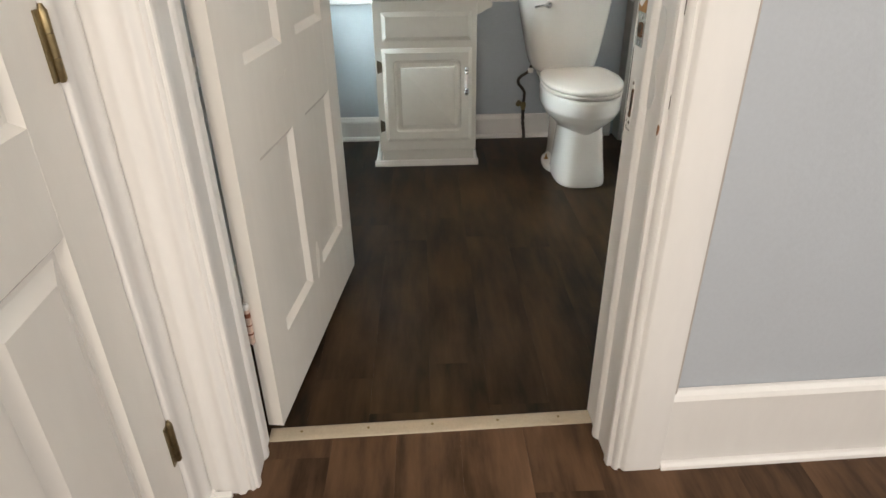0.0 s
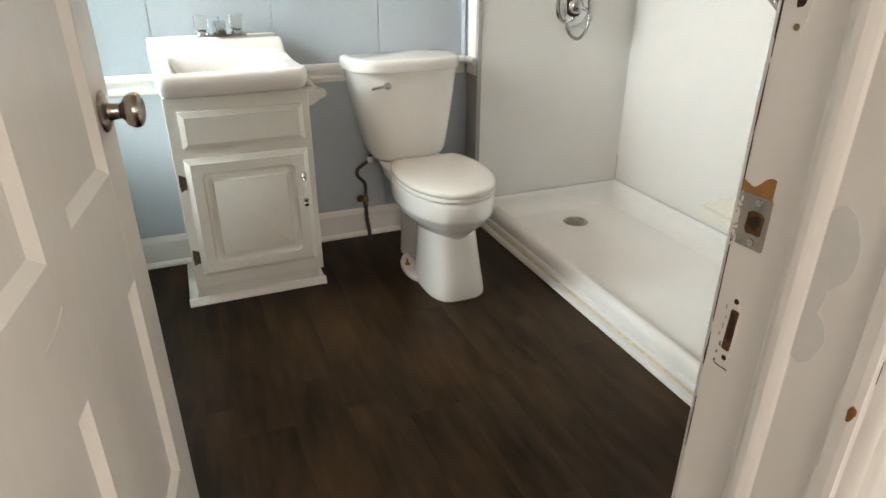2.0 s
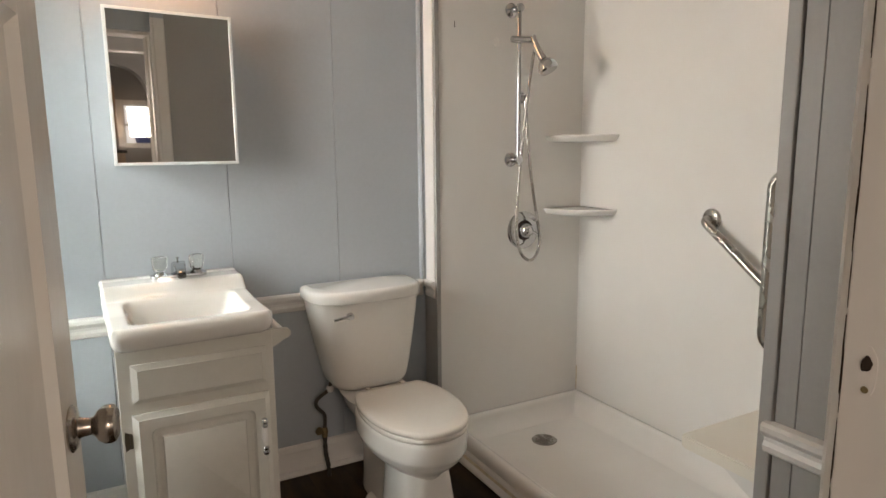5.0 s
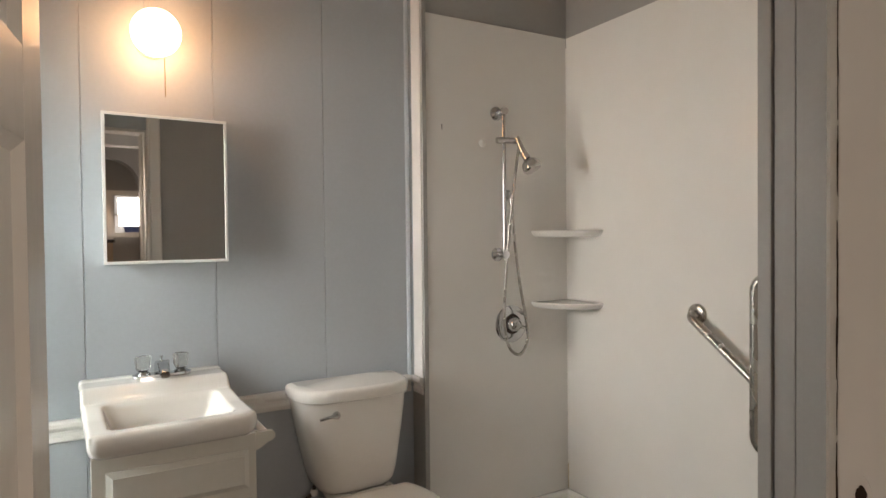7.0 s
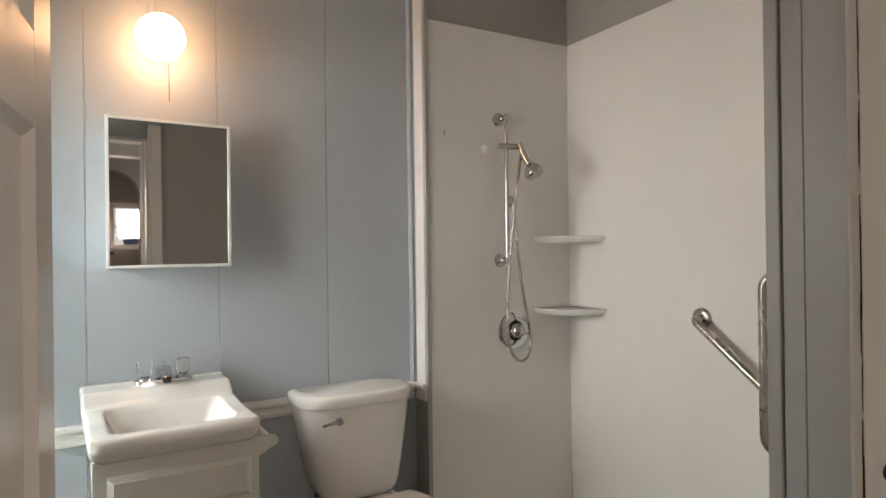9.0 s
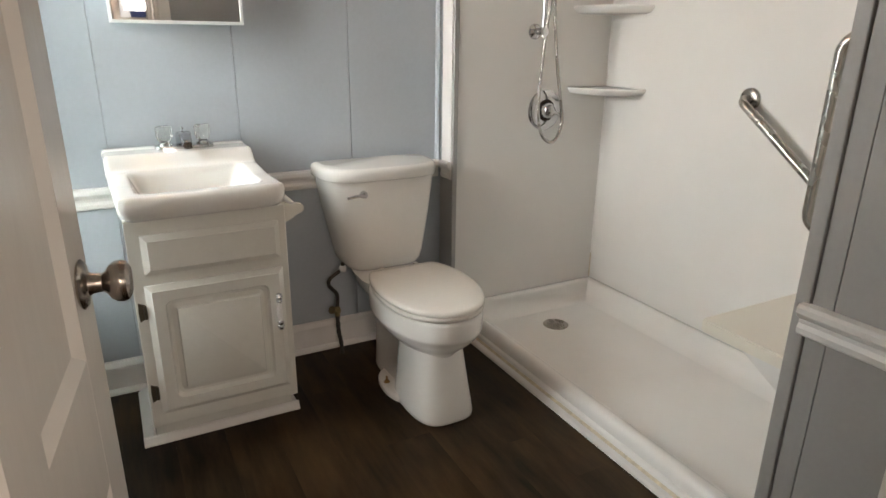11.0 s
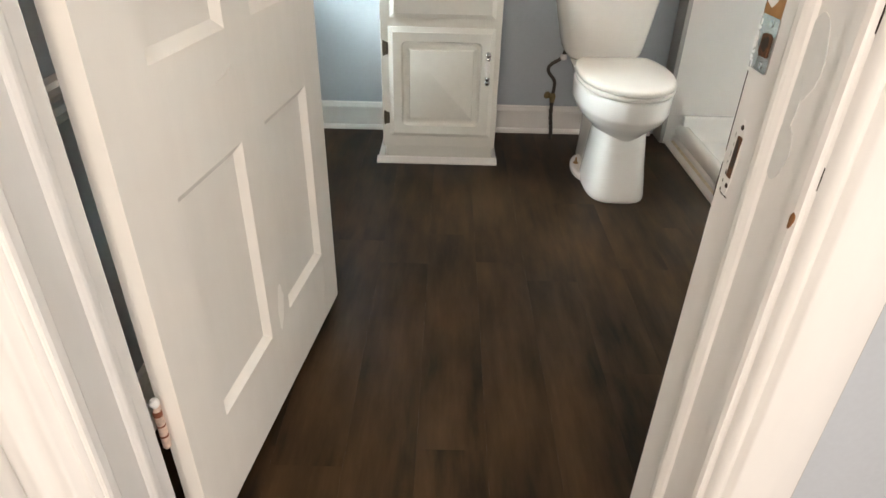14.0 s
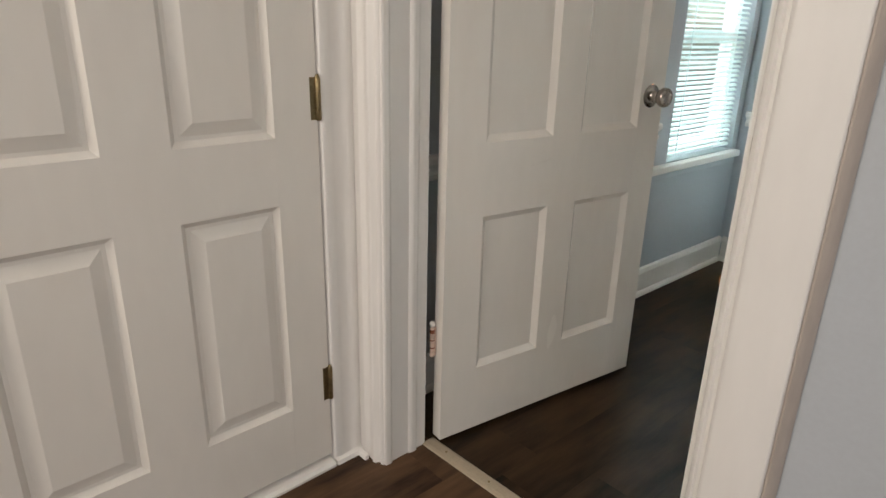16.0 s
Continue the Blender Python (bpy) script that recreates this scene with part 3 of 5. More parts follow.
setting(part("chair_rail_wing", prism([(WING + a, c - 0.035) for a, c in rail_prof], 0.470, "y", 1.365), TRIM), "white painted chair rail", "trim")
# return beside the shower: corner bead, white board, rail end
setting(part("corner_bead", prism([(RET - 0.030, BACK - 0.0005), (RET - 0.028, BACK - 0.012), (RET - 0.020, BACK - 0.018), (RET - 0.012, BACK - 0.012), (RET - 0.0015, BACK - 0.020), (RET - 0.0005, BACK - 0.0005)], CEILING - 0.76, "z", 0.76), BATHWALL), "blue-grey painted corner bead", "trim")
setting(part("return_board", box(RET - 0.008, RET - 0.0002, SH_Y + 0.014, BACK - 0.022, 0.765, CEILING - 0.001, 0.002), TRIM), "white painted board beside the shower", "trim")
setting(part("chair_rail_end", prism([(RET + a * 0.8, c) for a, c in rail_prof], 0.080, "y", SH_Y + 0.012), TRIM), "white painted end of the chair rail", "trim")
setting(part("surround_edge", prism(rounded(RET - 0.006, RET + 0.0145, SH_Y - 0.004, SH_Y + 0.012, 0.003), 2.4, "z", 0.03), GREYWALL), "grey corner trim of the shower surround", "trim")

# ---- doors ----


def panel_tray(s0, s1, z0, z1, face, depth, slope, sign, raised):
    """One side of a door panel: sloped sticking down to a flat or raised field. sign: +1 faces -y."""
    b = bmesh.new()
    levels = [(0.0, 0.0), (slope, depth)]
    if raised:
        levels += [(slope + 0.008, depth), (slope + 0.034, 0.002)]
    rings = []
    for inset, d in levels:
        y = face + sign * d
        rings.append([b.verts.new(p) for p in ((s0 + inset, y, z0 + inset), (s1 - inset, y, z0 + inset), (s1 - inset, y, z1 - inset), (s0 + inset, y, z1 - inset))])
    for a, c in zip(rings, rings[1:]):
        for i in range(4):
            b.faces.new((a[i], a[(i + 1) % 4], c[(i + 1) % 4], c[i]))
    b.faces.new(rings[-1])
    return b


def six_panel_door(name, width, height, thick, stile, mid0, mid1, end, rows, raised, label, m):
    """Leaf with x along its width from the hinge edge, its front at y = 0 and its back at y = thick."""
    d = thing(name, label, "door", m=m)
    cols = ((stile, mid0), (mid1, end))
    part("stile", box(0, stile, 0, thick, 0, height), DOORPAINT, d)
    part("stile", box(end, width, 0, thick, 0, height), DOORPAINT, d)
    zs = [0.0] + [z for r in rows for z in r] + [height]
    for z0, z1 in zip(zs[::2], zs[1::2]):
        part("rail", box(stile - 0.001, end + 0.001, 0.0003, thick - 0.0003, z0, z1), DOORPAINT, d)
    for r in rows:
        part("mullion", box(mid0, mid1, 0.0003, thick - 0.0003, r[0], r[1]), DOORPAINT, d)
    for c in cols:
        for r in rows:
            b = panel_tray(c[0], c[1], r[0], r[1], 0.0004, 0.012, 0.017 if not raised else 0.012, 1, raised)
            other = panel_tray(c[0], c[1], r[0], r[1], thick - 0.0004, 0.012, 0.017 if not raised else 0.012, -1, raised)
            tmp = bpy.data.meshes.new("tmp")
            other.to_mesh(tmp)
            other.free()
            b.from_mesh(tmp)
            bpy.data.meshes.remove(tmp)
            part("panel", b, DOORPAINT, d)
    return d


LEAF = 0.778
leaf_m = pose(-0.163, 1.310, 0.013, 0, 0, 82.5)
# the leaf's front looks into the room (+x) when it stands open
bath_door = six_panel_door("bathroom_door", LEAF, 2.005, 0.037, 0.117, 0.342, 0.445, 0.676, ((0.196, 0.640), (0.832, 1.48), (1.60, 1.86)), False,
                           "white painted six-panel wooden door standing open", leaf_m)
part("paint_run", tube(smooth_path([(0.268, -0.0004, 0.760), (0.296, -0.0008, 0.7615), (0.322, -0.0008, 0.766), (0.346, -0.0002, 0.773)]), lambda t: 0.0006 + 0.0005 * t, 8), DOORPAINT, bath_door, "hardened run of white paint", smooth=True)
knob = part("door_knob", lathe([(0, 0), (0.032, 0), (0.034, 0.003), (0.030, 0.008), (0.016, 0.012), (0.0135, 0.018), (0.0125, 0.030), (0.016, 0.035), (0.023, 0.040), (0.0275, 0.048), (0.0285, 0.057), (0.026, 0.064), (0.019, 0.068), (0.017, 0.0665), (0, 0.066)], pose(LEAF - 0.058, 0, 0.923, 90, 0, 0) @ Matrix.Diagonal((1, 1, 0.9, 1))), NICKEL, bath_door, "satin nickel round door knob", smooth=True)
part("door_knob", lathe([(0, 0), (0.032, 0), (0.034, 0.003), (0.030, 0.008), (0.016, 0.012), (0.0125, 0.030), (0.023, 0.040), (0.0285, 0.057), (0.019, 0.068), (0, 0.066)], pose(LEAF - 0.058, 0.037, 0.923, -90, 0, 0) @ Matrix.Diagonal((1, 1, 0.9, 1))), NICKEL, bath_door, "satin nickel round door knob", smooth=True)


def hinge(parent, m, length, material, label, leaf_w=0.03, side=1):
    h = part("hinge", lathe([(0, 0), (0.004, 0.0), (0.0065, 0.004), (0.0065, length * 0.33), (0.0055, length * 0.335), (0.0065, length * 0.34), (0.0065, length * 0.66), (0.0055, length * 0.665), (0.0065, length * 0.67), (0.0065, length - 0.004), (0.004, length), (0.003, length + 0.004), (0, length + 0.005)], m, 12), material, parent, label, smooth=True)
    part("hinge_leaf", box(0.003, leaf_w, min(side * 0.001, side * 0.0035), max(side * 0.001, side * 0.0035), 0.002, length - 0.002), material, h, m=m)
    return h


for z in (0.255, 1.72):
    h = hinge(bath_door, pose(-0.013, 0.030, z), 0.088, RUST, "paint-splashed rusty hinge", 0.016)
    part("pin_cap", lathe([(0, 0), (0.005, 0.0), (0.0078, 0.005), (0.0078, 0.010), (0.005, 0.015), (0, 0.016)], pose(-0.013, 0.030, z + 0.091), 14), TRIM, h, smooth=True)
    for dz, dh in ((0.072, 0.011), (0.050, 0.003), (0.027, 0.004)):
        part("rust_band", lathe([(0, 0), (0.0069, 0), (0.0072, dh / 2), (0.0069, dh), (0, dh)], pose(-0.013, 0.030, z + dz), 14), REDRUST, h, smooth=True)

closet_m = DW @ pose(CL - 0.038, CD1 - 0.002, 0.032, 0, 0, -90)
# x runs along -v from the hinge edge; the front looks to the hall
closet = six_panel_door("closet_door", 0.772, 1.995, 0.035, 0.106, 0.322, 0.446, 0.666, ((0.180, 0.702), (0.850, 1.45), (1.58, 1.85)), True,
                        "white painted moulded six-panel closet door, closed", closet_m)
for z in (0.170, 0.880, 1.70):
    hinge(closet, pose(-0.001, 0.0385, z), 0.095, BRASS, "aged brass hinge", 0.018, -1)

# strike plate, latch hole and worn paint on the jamb
strike = thing("strike_plate", "grey metal strike plate on the chipped door jamb", "strike plate")
UJ = U1 - 0.0015
part("plate", prism(rounded(0.004, 0.0440, 0.887, 0.945, 0.003), 0.0026, "x", UJ), STEEL, strike, m=DW)
part("hole", prism([(a + 0.0008 * math.sin(700 * c), c + 0.0008 * math.sin(900 * a)) for a, c in rounded(0.0105, 0.0285, 0.9035, 0.9275, 0.004)], 0.0022, "x", U1 - 0.0032), WOODHOLE, strike, m=DW)
part("hole_shadow", prism(blob(0.0185, 0.917, 0.0062, 0.0085, 7, 22, 0.3), 0.0022, "x", U1 - 0.0036), DARKHOLE, strike, m=DW)
for z in (0.894, 0.938):
    part("screw", lathe([(0, 0), (0.0042, 0), (0.0038, 0.0008), (0.0012, 0.0005), (0, 0.0002)], DW @ pose(UJ, 0.019, z, 0, -90, 0), 12), CHROME, strike)
rag = random.Random(12)
ragged = [(0.006, 0.944), (0.0435, 0.944)] + [(0.0435 - 0.0375 * k / 11, 0.953 + 0.001 * k + 0.004 * math.sin(k * 0.62 + 2.2) + rag.uniform(-0.0008, 0.0008)) for k in range(12)]
part("bare_wood", prism(ragged, 0.0008, "x", U1 - 0.0007), BAREWOOD, strike, m=DW)
for k in range(9):
    part("paint_splash", prism(blob(0.0425 - rag.uniform(0, 0.004), 0.884 + 0.0066 * k, rag.uniform(0.0012, 0.003), rag.uniform(0.002, 0.005), 60 + k, 14, 0.5), 0.0008, "x", UJ - 0.0006), TRIM, strike, m=DW)
strike2 = thing("old_strike_plate", "narrow paint-chipped old strike plate on the jamb", "strike plate")
part("plate", prism(blob(0.0215, 0.780, 0.0105, 0.049, 5, rough=0.06), 0.0014, "x", U1 - 0.0011), TRIM, strike2, m=DW)
part("hole", prism([(a + 0.0012 * math.sin(300 * c), c) for a, c in rounded(0.0130, 0.0232, 0.7585, 0.8115, 0.002)], 0.0012, "x", U1 - 0.0020), WOODHOLE, strike2, m=DW)
part("hole_shadow", prism(blob(0.0176, 0.788, 0.0036, 0.0205, 18, rough=0.35), 0.0012, "x", U1 - 0.0023), DARKHOLE, strike2, m=DW)
for z in (0.748, 0.822):
    part("screw", lathe([(0, 0), (0.0034, 0), (0.003, 0.0006), (0, 0.0004)], DW @ pose(U1 - 0.0011, 0.0185, z, 0, -90, 0), 10), DARKHOLE, strike2)
for k in range(7):
    part("chip", prism(blob(0.0295 + rag.uniform(-0.002, 0.002), 0.738 + 0.012 * k, rag.uniform(0.0006, 0.0014), rag.uniform(0.0015, 0.004), 80 + k, 14, 0.5), 0.0008, "x", U1 - 0.0014), STEEL, strike2, m=DW)
part("chip", prism(blob(0.0215, 0.7345, 0.0080, 0.0008, 97, 20, 0.4), 0.0008, "x", U1 - 0.0014), DARKHOLE, strike2, m=DW)
strike3 = thing("upper_latch_hole", "small dark latch hole in the white jamb", "latch")
part("plate", prism(blob(0.0235, 1.124, 0.009, 0.024, 9, rough=0.1), 0.0014, "x", U1 - 0.0011), TRIM, strike3, m=DW)
part("hole", prism(blob(0.0235, 1.132, 0.0045, 0.0075, 11, rough=0.2), 0.0012, "x", U1 - 0.0020), DARKHOLE, strike3, m=DW)
part("screw", lathe([(0, 0), (0.0034, 0), (0.003, 0.0006), (0, 0.0004)], DW @ pose(U1 - 0.0011, 0.0235, 1.108, 0, -90, 0), 10), BRASS, strike3)
for pv, pz, rv, rz2, sd in ((-0.070, 0.925, 0.0185, 0.043, 21), (-0.062, 0.876, 0.010, 0.030, 23), (-0.064, 0.828, 0.0175, 0.032, 25)):
    tagged(part("patched_paint", prism(blob(pv, pz, rv, rz2, sd, rough=0.12), 0.0009, "x", U1 - 0.0006 - 0.0001 * (sd - 21)), PUTTY, m=DW), "grey patch of bare putty on the jamb", "paint patch", "jamb paint patches")
rnd = random.Random(4)
crack = thing("paint_crack", "dark cracked paint line along the casing joint", "crack")
z = 0.22
while z < 1.95:
    h = rnd.uniform(0.02, 0.09)
    if rnd.random() < 0.6:
        part("chip", prism(blob(-0.1342, z + h / 2, rnd.uniform(0.0003, 0.0011), h / 2, int(z * 1000), 18, 0.7), 0.0012, "x", U1 + 0.0045), DARKHOLE, crack, m=DW)
    if rnd.random() < 0.8:
        part("chip", prism(blob(VR1 - 0.0006, z + h / 2, rnd.uniform(0.0003, 0.0009), h / 2, int(z * 1700), 18, 0.7), 0.0012, "x", U1 - 0.0006), DARKHOLE, crack, m=DW)
    z += h + rnd.uniform(0.0, 0.03)
for pv, pz, ph2 in ((-0.0535, 0.940, 0.022), (-0.0515, 0.905, 0.016), (-0.0525, 0.872, 0.014), (-0.0465, 0.822, 0.012)):
    part("chip", prism(blob(pv, pz, 0.0005, ph2, int(pz * 900), 20, 0.8), 0.0012, "x", U1 - 0.0016), DARKHOLE, crack, m=DW)
tagged(part("paint_chip", prism(blob(-0.129, 0.781, 0.0035, 0.009, 40, rough=0.3), 0.0012, "x", U1 - 0.0058), BROWN, m=DW), "brown chip in the white door casing", "paint chip")

# ---- window with blind ----
win = setting(new("window_1"), "white window with a horizontal slat blind", "window")
part("window_sill", box(LEFT - 0.10, -0.376, 2.60, 3.428, 0.552, 0.582, 0.006, 3), TRIM, win)
part("apron", box(LEFT + 0.0005, LEFT + 0.012, 2.66, 3.41, 0.515, 0.5515, 0.003), BATHWALL, win)
part("window_frame", box(LEFT - 0.12, LEFT - 0.06, WIN[0], WIN[0] + 0.045, 0.5835, WIN[3]), TRIM, win)
part("window_frame", box(LEFT - 0.12, LEFT - 0.06, WIN[1] - 0.045, WIN[1], 0.5835, WIN[3]), TRIM, win)
part("window_frame", box(LEFT - 0.118, LEFT - 0.06, WIN[0] + 0.045, WIN[1] - 0.045, 0.5835, 0.64), TRIM, win)
part("window_frame", box(LEFT - 0.118, LEFT - 0.06, WIN[0] + 0.045, WIN[1] - 0.045, 1.08, 1.13), TRIM, win)
part("window_frame", box(LEFT - 0.118, LEFT - 0.06, WIN[0] + 0.045, WIN[1] - 0.045, WIN[3] - 0.05, WIN[3]), TRIM, win)
pane = part("pane", box(LEFT - 0.09, LEFT - 0.086, WIN[0] + 0.045, WIN[1] - 0.045, 0.64, WIN[3] - 0.05), PANE, win)
pane.visible_shadow = False

blind = thing("window_blind", "white horizontal slat blind hung in the window", "blind")
part("head_rail", box(LEFT - 0.040, LEFT - 0.010, WIN[0] + 0.008, WIN[1] - 0.008, WIN[3] - 0.03, WIN[3] - 0.002, 0.003), BLIND, blind)
slat_bm = prism([(-0.0115, -0.0015), (-0.006, 0.0005), (0.0, 0.0012), (0.006, 0.0007), (0.0115, -0.0012), (0.006, 0.0015), (0.0, 0.0020), (-0.006, 0.0013)], WIN[1] - WIN[0] - 0.024, "y", WIN[0] + 0.012)
slat0 = part("slat", slat_bm, BLIND, blind)
slat0.matrix_world = pose(LEFT - 0.024, 0, 0.635, 0, 28, 0)
for i in range(1, 63):
    s = new("slat", slat0.data)
    s.parent = blind
    s.matrix_local = pose(LEFT - 0.024, 0, 0.635 + 0.0212 * i, 0, 28, 0)
part("bottom_rail", box(LEFT - 0.036, LEFT - 0.012, WIN[0] + 0.010, WIN[1] - 0.012, 0.602, 0.616, 0.003), BLIND, blind)
part("end_cap", box(LEFT - 0.037, LEFT - 0.011, WIN[0] + 0.004, WIN[0] + 0.0105, 0.601, 0.617, 0.001), DARKHOLE, blind)
for y in (WIN[0] + 0.09, WIN[1] - 0.12):
    part("ladder_cord", box(LEFT - 0.0125, LEFT - 0.0110, y, y + 0.006, 0.615, WIN[3] - 0.03), BLIND, blind)

# ---- vanity ----
VX0, VX1, VY = -0.012, 0.434, 2.978
vanity = thing("bathroom_vanity", "small white painted bathroom vanity cabinet", "vanity")
part("body", box(VX0, VX1, VY, BACK - 0.034, 0.105, 0.766, 0.003), VANPAINT, vanity)
part("plinth", box(VX0 + 0.004, VX1 - 0.004, VY + 0.084, BACK - 0.034, 0.0, 0.1045), VANPAINT, vanity)
part("base_trim", prism([(VY + 0.083, 0.0), (VY + 0.066, 0.0), (VY + 0.066, 0.006), (VY + 0.076, 0.024), (VY + 0.083, 0.028)], VX1 - VX0 + 0.056, "x", VX0 - 0.036), TRIM, vanity)
part("base_trim", prism([(VX0 + 0.003, 0.0), (VX0 - 0.036, 0.0), (VX0 - 0.035, 0.006), (VX0 - 0.006, 0.022), (VX0 + 0.003, 0.080)], 0.345, "y", VY + 0.084), TRIM, vanity)
part("base_trim", prism([(VX1 - 0.003, 0.0), (VX1 + 0.022, 0.0), (VX1 + 0.021, 0.006), (VX1 + 0.004, 0.022), (VX1 - 0.003, 0.030)], 0.345, "y", VY + 0.084), TRIM, vanity)


def raised_front(x0, x1, z0, z1, y, thick, edge, field=None):
    """A cabinet front with a routed edge and, if asked, a raised field."""
    lev = [(0.0, y), (0.0, y - thick * 0.35), (edge * 0.85, y - thick * 0.86), (edge * 0.9, y - thick), (edge, y - thick)]
    if field:
        f = field
        lev += [(f, y - thick), (f + 0.003, y - thick + 0.010), (f + 0.007, y - thick + 0.0145), (f + 0.015, y - thick + 0.015), (f + 0.028, y - thick + 0.009), (f + 0.031, y - thick + 0.001), (f + 0.033, y - thick)]
    rings = []
    for i, (inset, yy) in enumerate(lev):
        r = 0.0005 + (0.020 if field and 5 <= i < 9 else 0.002)
        rings.append([(a, yy, c) for a, c in rounded(x0 + inset, x1 - inset, z0 + inset, z1 - inset, r, 4)])
    return loft(rings)


part("false_drawer", raised_front(0.024, 0.410, 0.602, 0.720, VY - 0.0003, 0.017, 0.018), VANPAINT, vanity, smooth=25)
vdoor = part("door", raised_front(0.018, 0.413, 0.152, 0.570, VY - 0.0003, 0.019, 0.018, 0.048), VANPAINT, vanity, smooth=25)
pull = part("handle", lathe([(0, 0), (0.006, 0), (0.0105, 0.006), (0.008, 0.014), (0.0115, 0.020), (0.0075, 0.030), (0, 0.034)], pose(0.388, VY - 0.036, 0.462), 14), CHROME, vdoor, "chrome and white porcelain pull", smooth=True)
part("handle", lathe([(0, -0.004), (0.0075, 0.0), (0.0115, 0.010), (0.008, 0.016), (0.0105, 0.024), (0.006, 0.030), (0, 0.03)], pose(0.388, VY - 0.036, 0.372), 14), CHROME, vdoor, "chrome and white porcelain pull", smooth=True)
part("grip", lathe([(0, 0), (0.007, 0), (0.0092, 0.02), (0.0092, 0.042), (0.007, 0.060), (0, 0.06)], pose(0.388, VY - 0.036, 0.402), 14), PORC, vdoor, "white porcelain grip", smooth=True)
for z in (0.476, 0.387):
    part("post", lathe([(0, 0), (0.0075, 0), (0.005, 0.004), (0.0045, 0.018), (0, 0.018)], pose(0.388, VY - 0.0195, z, 90, 0, 0), 12), CHROME, vdoor)
for z in (0.462, 0.195):
    hg = part("hinge", prism([(a + 0.008, c) for a, c in ((-0.012, z), (-0.002, z + 0.006), (0.006, z + 0.008), (0.006, z + 0.052), (-0.002, z + 0.054), (-0.012, z + 0.060), (-0.014, z + 0.03))], 0.003, "y", VY - 0.0035), BRONZE, vanity, "antique bronze cabinet hinge")
    part("knuckle", lathe([(0, 0), (0.004, 0.001), (0.0045, 0.022), (0.004, 0.043), (0, 0.044)], pose(0.0125, VY - 0.007, z + 0.008), 10), BRONZE, hg, smooth=True)

holder = thing("towel_holder", "white wooden towel holder on the vanity side", "towel holder")
brk = [(0.0, 0.700), (0.012, 0.702), (0.030, 0.712), (0.045, 0.722), (0.058, 0.725), (0.066, 0.733), (0.067, 0.745), (0.060, 0.754), (0.045, 0.757), (0.025, 0.757), (0.0, 0.764)]
for y in (VY + 0.030, VY + 0.30):
    part("bracket", prism([(VX1 + 0.0005 + a, c) for a, c in brk], 0.016, "y", y), VANPAINT, holder)
part("dowel", lathe([(0, 0), (0.011, 0), (0.011, 0.256), (0, 0.256)], pose(VX1 + 0.042, VY + 0.045, 0.742, -90, 0, 0), 16), CEIL, holder, smooth=True)

# ---- basin ----
SX0, SX1, SY0, SY1 = -0.020, 0.436, 2.928, 3.440
# the sink sits turned a little on its cabinet
TURN = pose(0.208, 2.93, 0, 0, 0, 2.6) @ pose(-0.208, -2.93, 0)


def sstep(a, b, x):
    t = min(1, max(0, (x - a) / (b - a)))
    return t * t * (3 - 2 * t)


def basin_height(x, y):
    # a flat rim, rising by a hollow curve to the faucet ledge, with a small lip at the wall
    z = 0.838 + 0.012 * sstep(3.10, 3.27, y) + 0.042 * sstep(3.258, 3.322, y) + 0.005 * sstep(3.405, 3.418, y)
    cx, cy = 0.208, 3.118
    q = (abs((x - cx) / 0.176) ** 10 + abs((y - cy) / 0.140) ** 10) ** (1 / 10)
    w = min(1, max(0, (0.985 - q) / 0.42))
    z -= 0.112 * (w + 0.5 * w * (1 - w)) + 0.003 * (1 - sstep(0.96, 1.03, q))
    for d, r in ((x - SX0, 0.014), (SX1 - x, 0.014), (y - SY0, 0.026)):
        if d < r:
            z -= r - math.sqrt(max(0, r * r - (r - d) ** 2))
    return z


sink = thing("bathroom_sink", "glossy white porcelain sink set on the vanity", "sink")
N = 84
bm = bmesh.new()
grid = []
for j in range(N + 1):
    row = []
    for i in range(N + 1):
        fx, fy = i / N, j / N
        fx = fx - 0.35 * math.sin(2 * math.pi * fx) / (2 * math.pi)
        fy = fy - 0.35 * math.sin(2 * math.pi * fy) / (2 * math.pi)
        x, y = SX0 + (SX1 - SX0) * fx, SY0 + (SY1 - SY0) * fy
        px, py = x, y
        # round the front corners in plan
        rc = 0.030
        for sx in (SX0 + rc, SX1 - rc):
            if (px < sx) == (sx == SX0 + rc) and py < SY0 + rc:
                dx, dy = px - sx, py - (SY0 + rc)
                mx = max(abs(dx), abs(dy), 1e-6)
                ln = math.hypot(dx, dy)
                if ln > 0:
                    px, py = sx + dx * mx / ln, SY0 + rc + dy * mx / ln
        row.append(bm.verts.new((px, py, basin_height(x, y))))
    grid.append(row)
for j in range(N):
    for i in range(N):
        bm.faces.new((grid[j][i], grid[j][i + 1], grid[j + 1][i + 1], grid[j + 1][i]))
rim = [grid[0][i] for i in range(N + 1)] + [grid[j][N] for j in range(1, N + 1)] + [grid[N][i] for i in range(N - 1, -1, -1)] + [grid[j][0] for j in range(N - 1, 0, -1)]
prev = rim
for zz, inset in ((0.798, 0.001), (0.782, 0.006), (0.770, 0.018), (0.7668, 0.030)):
    cur = []
    for v in rim:
        cx, cy = (SX0 + SX1) / 2, (SY0 + SY1) / 2
        cur.append(bm.verts.new((v.co.x + (inset if v.co.x < cx else -inset) * min(1, abs(v.co.x - cx) / 0.2), v.co.y + (inset if v.co.y < cy else 0), zz)))
    for k in range(len(rim)):
        bm.faces.new((prev[k], cur[k], cur[(k + 1) % len(rim)], prev[(k + 1) % len(rim)]))
    prev = cur
bm.faces.new(prev)
part("basin", bm, PORC, sink, m=TURN, smooth=60)
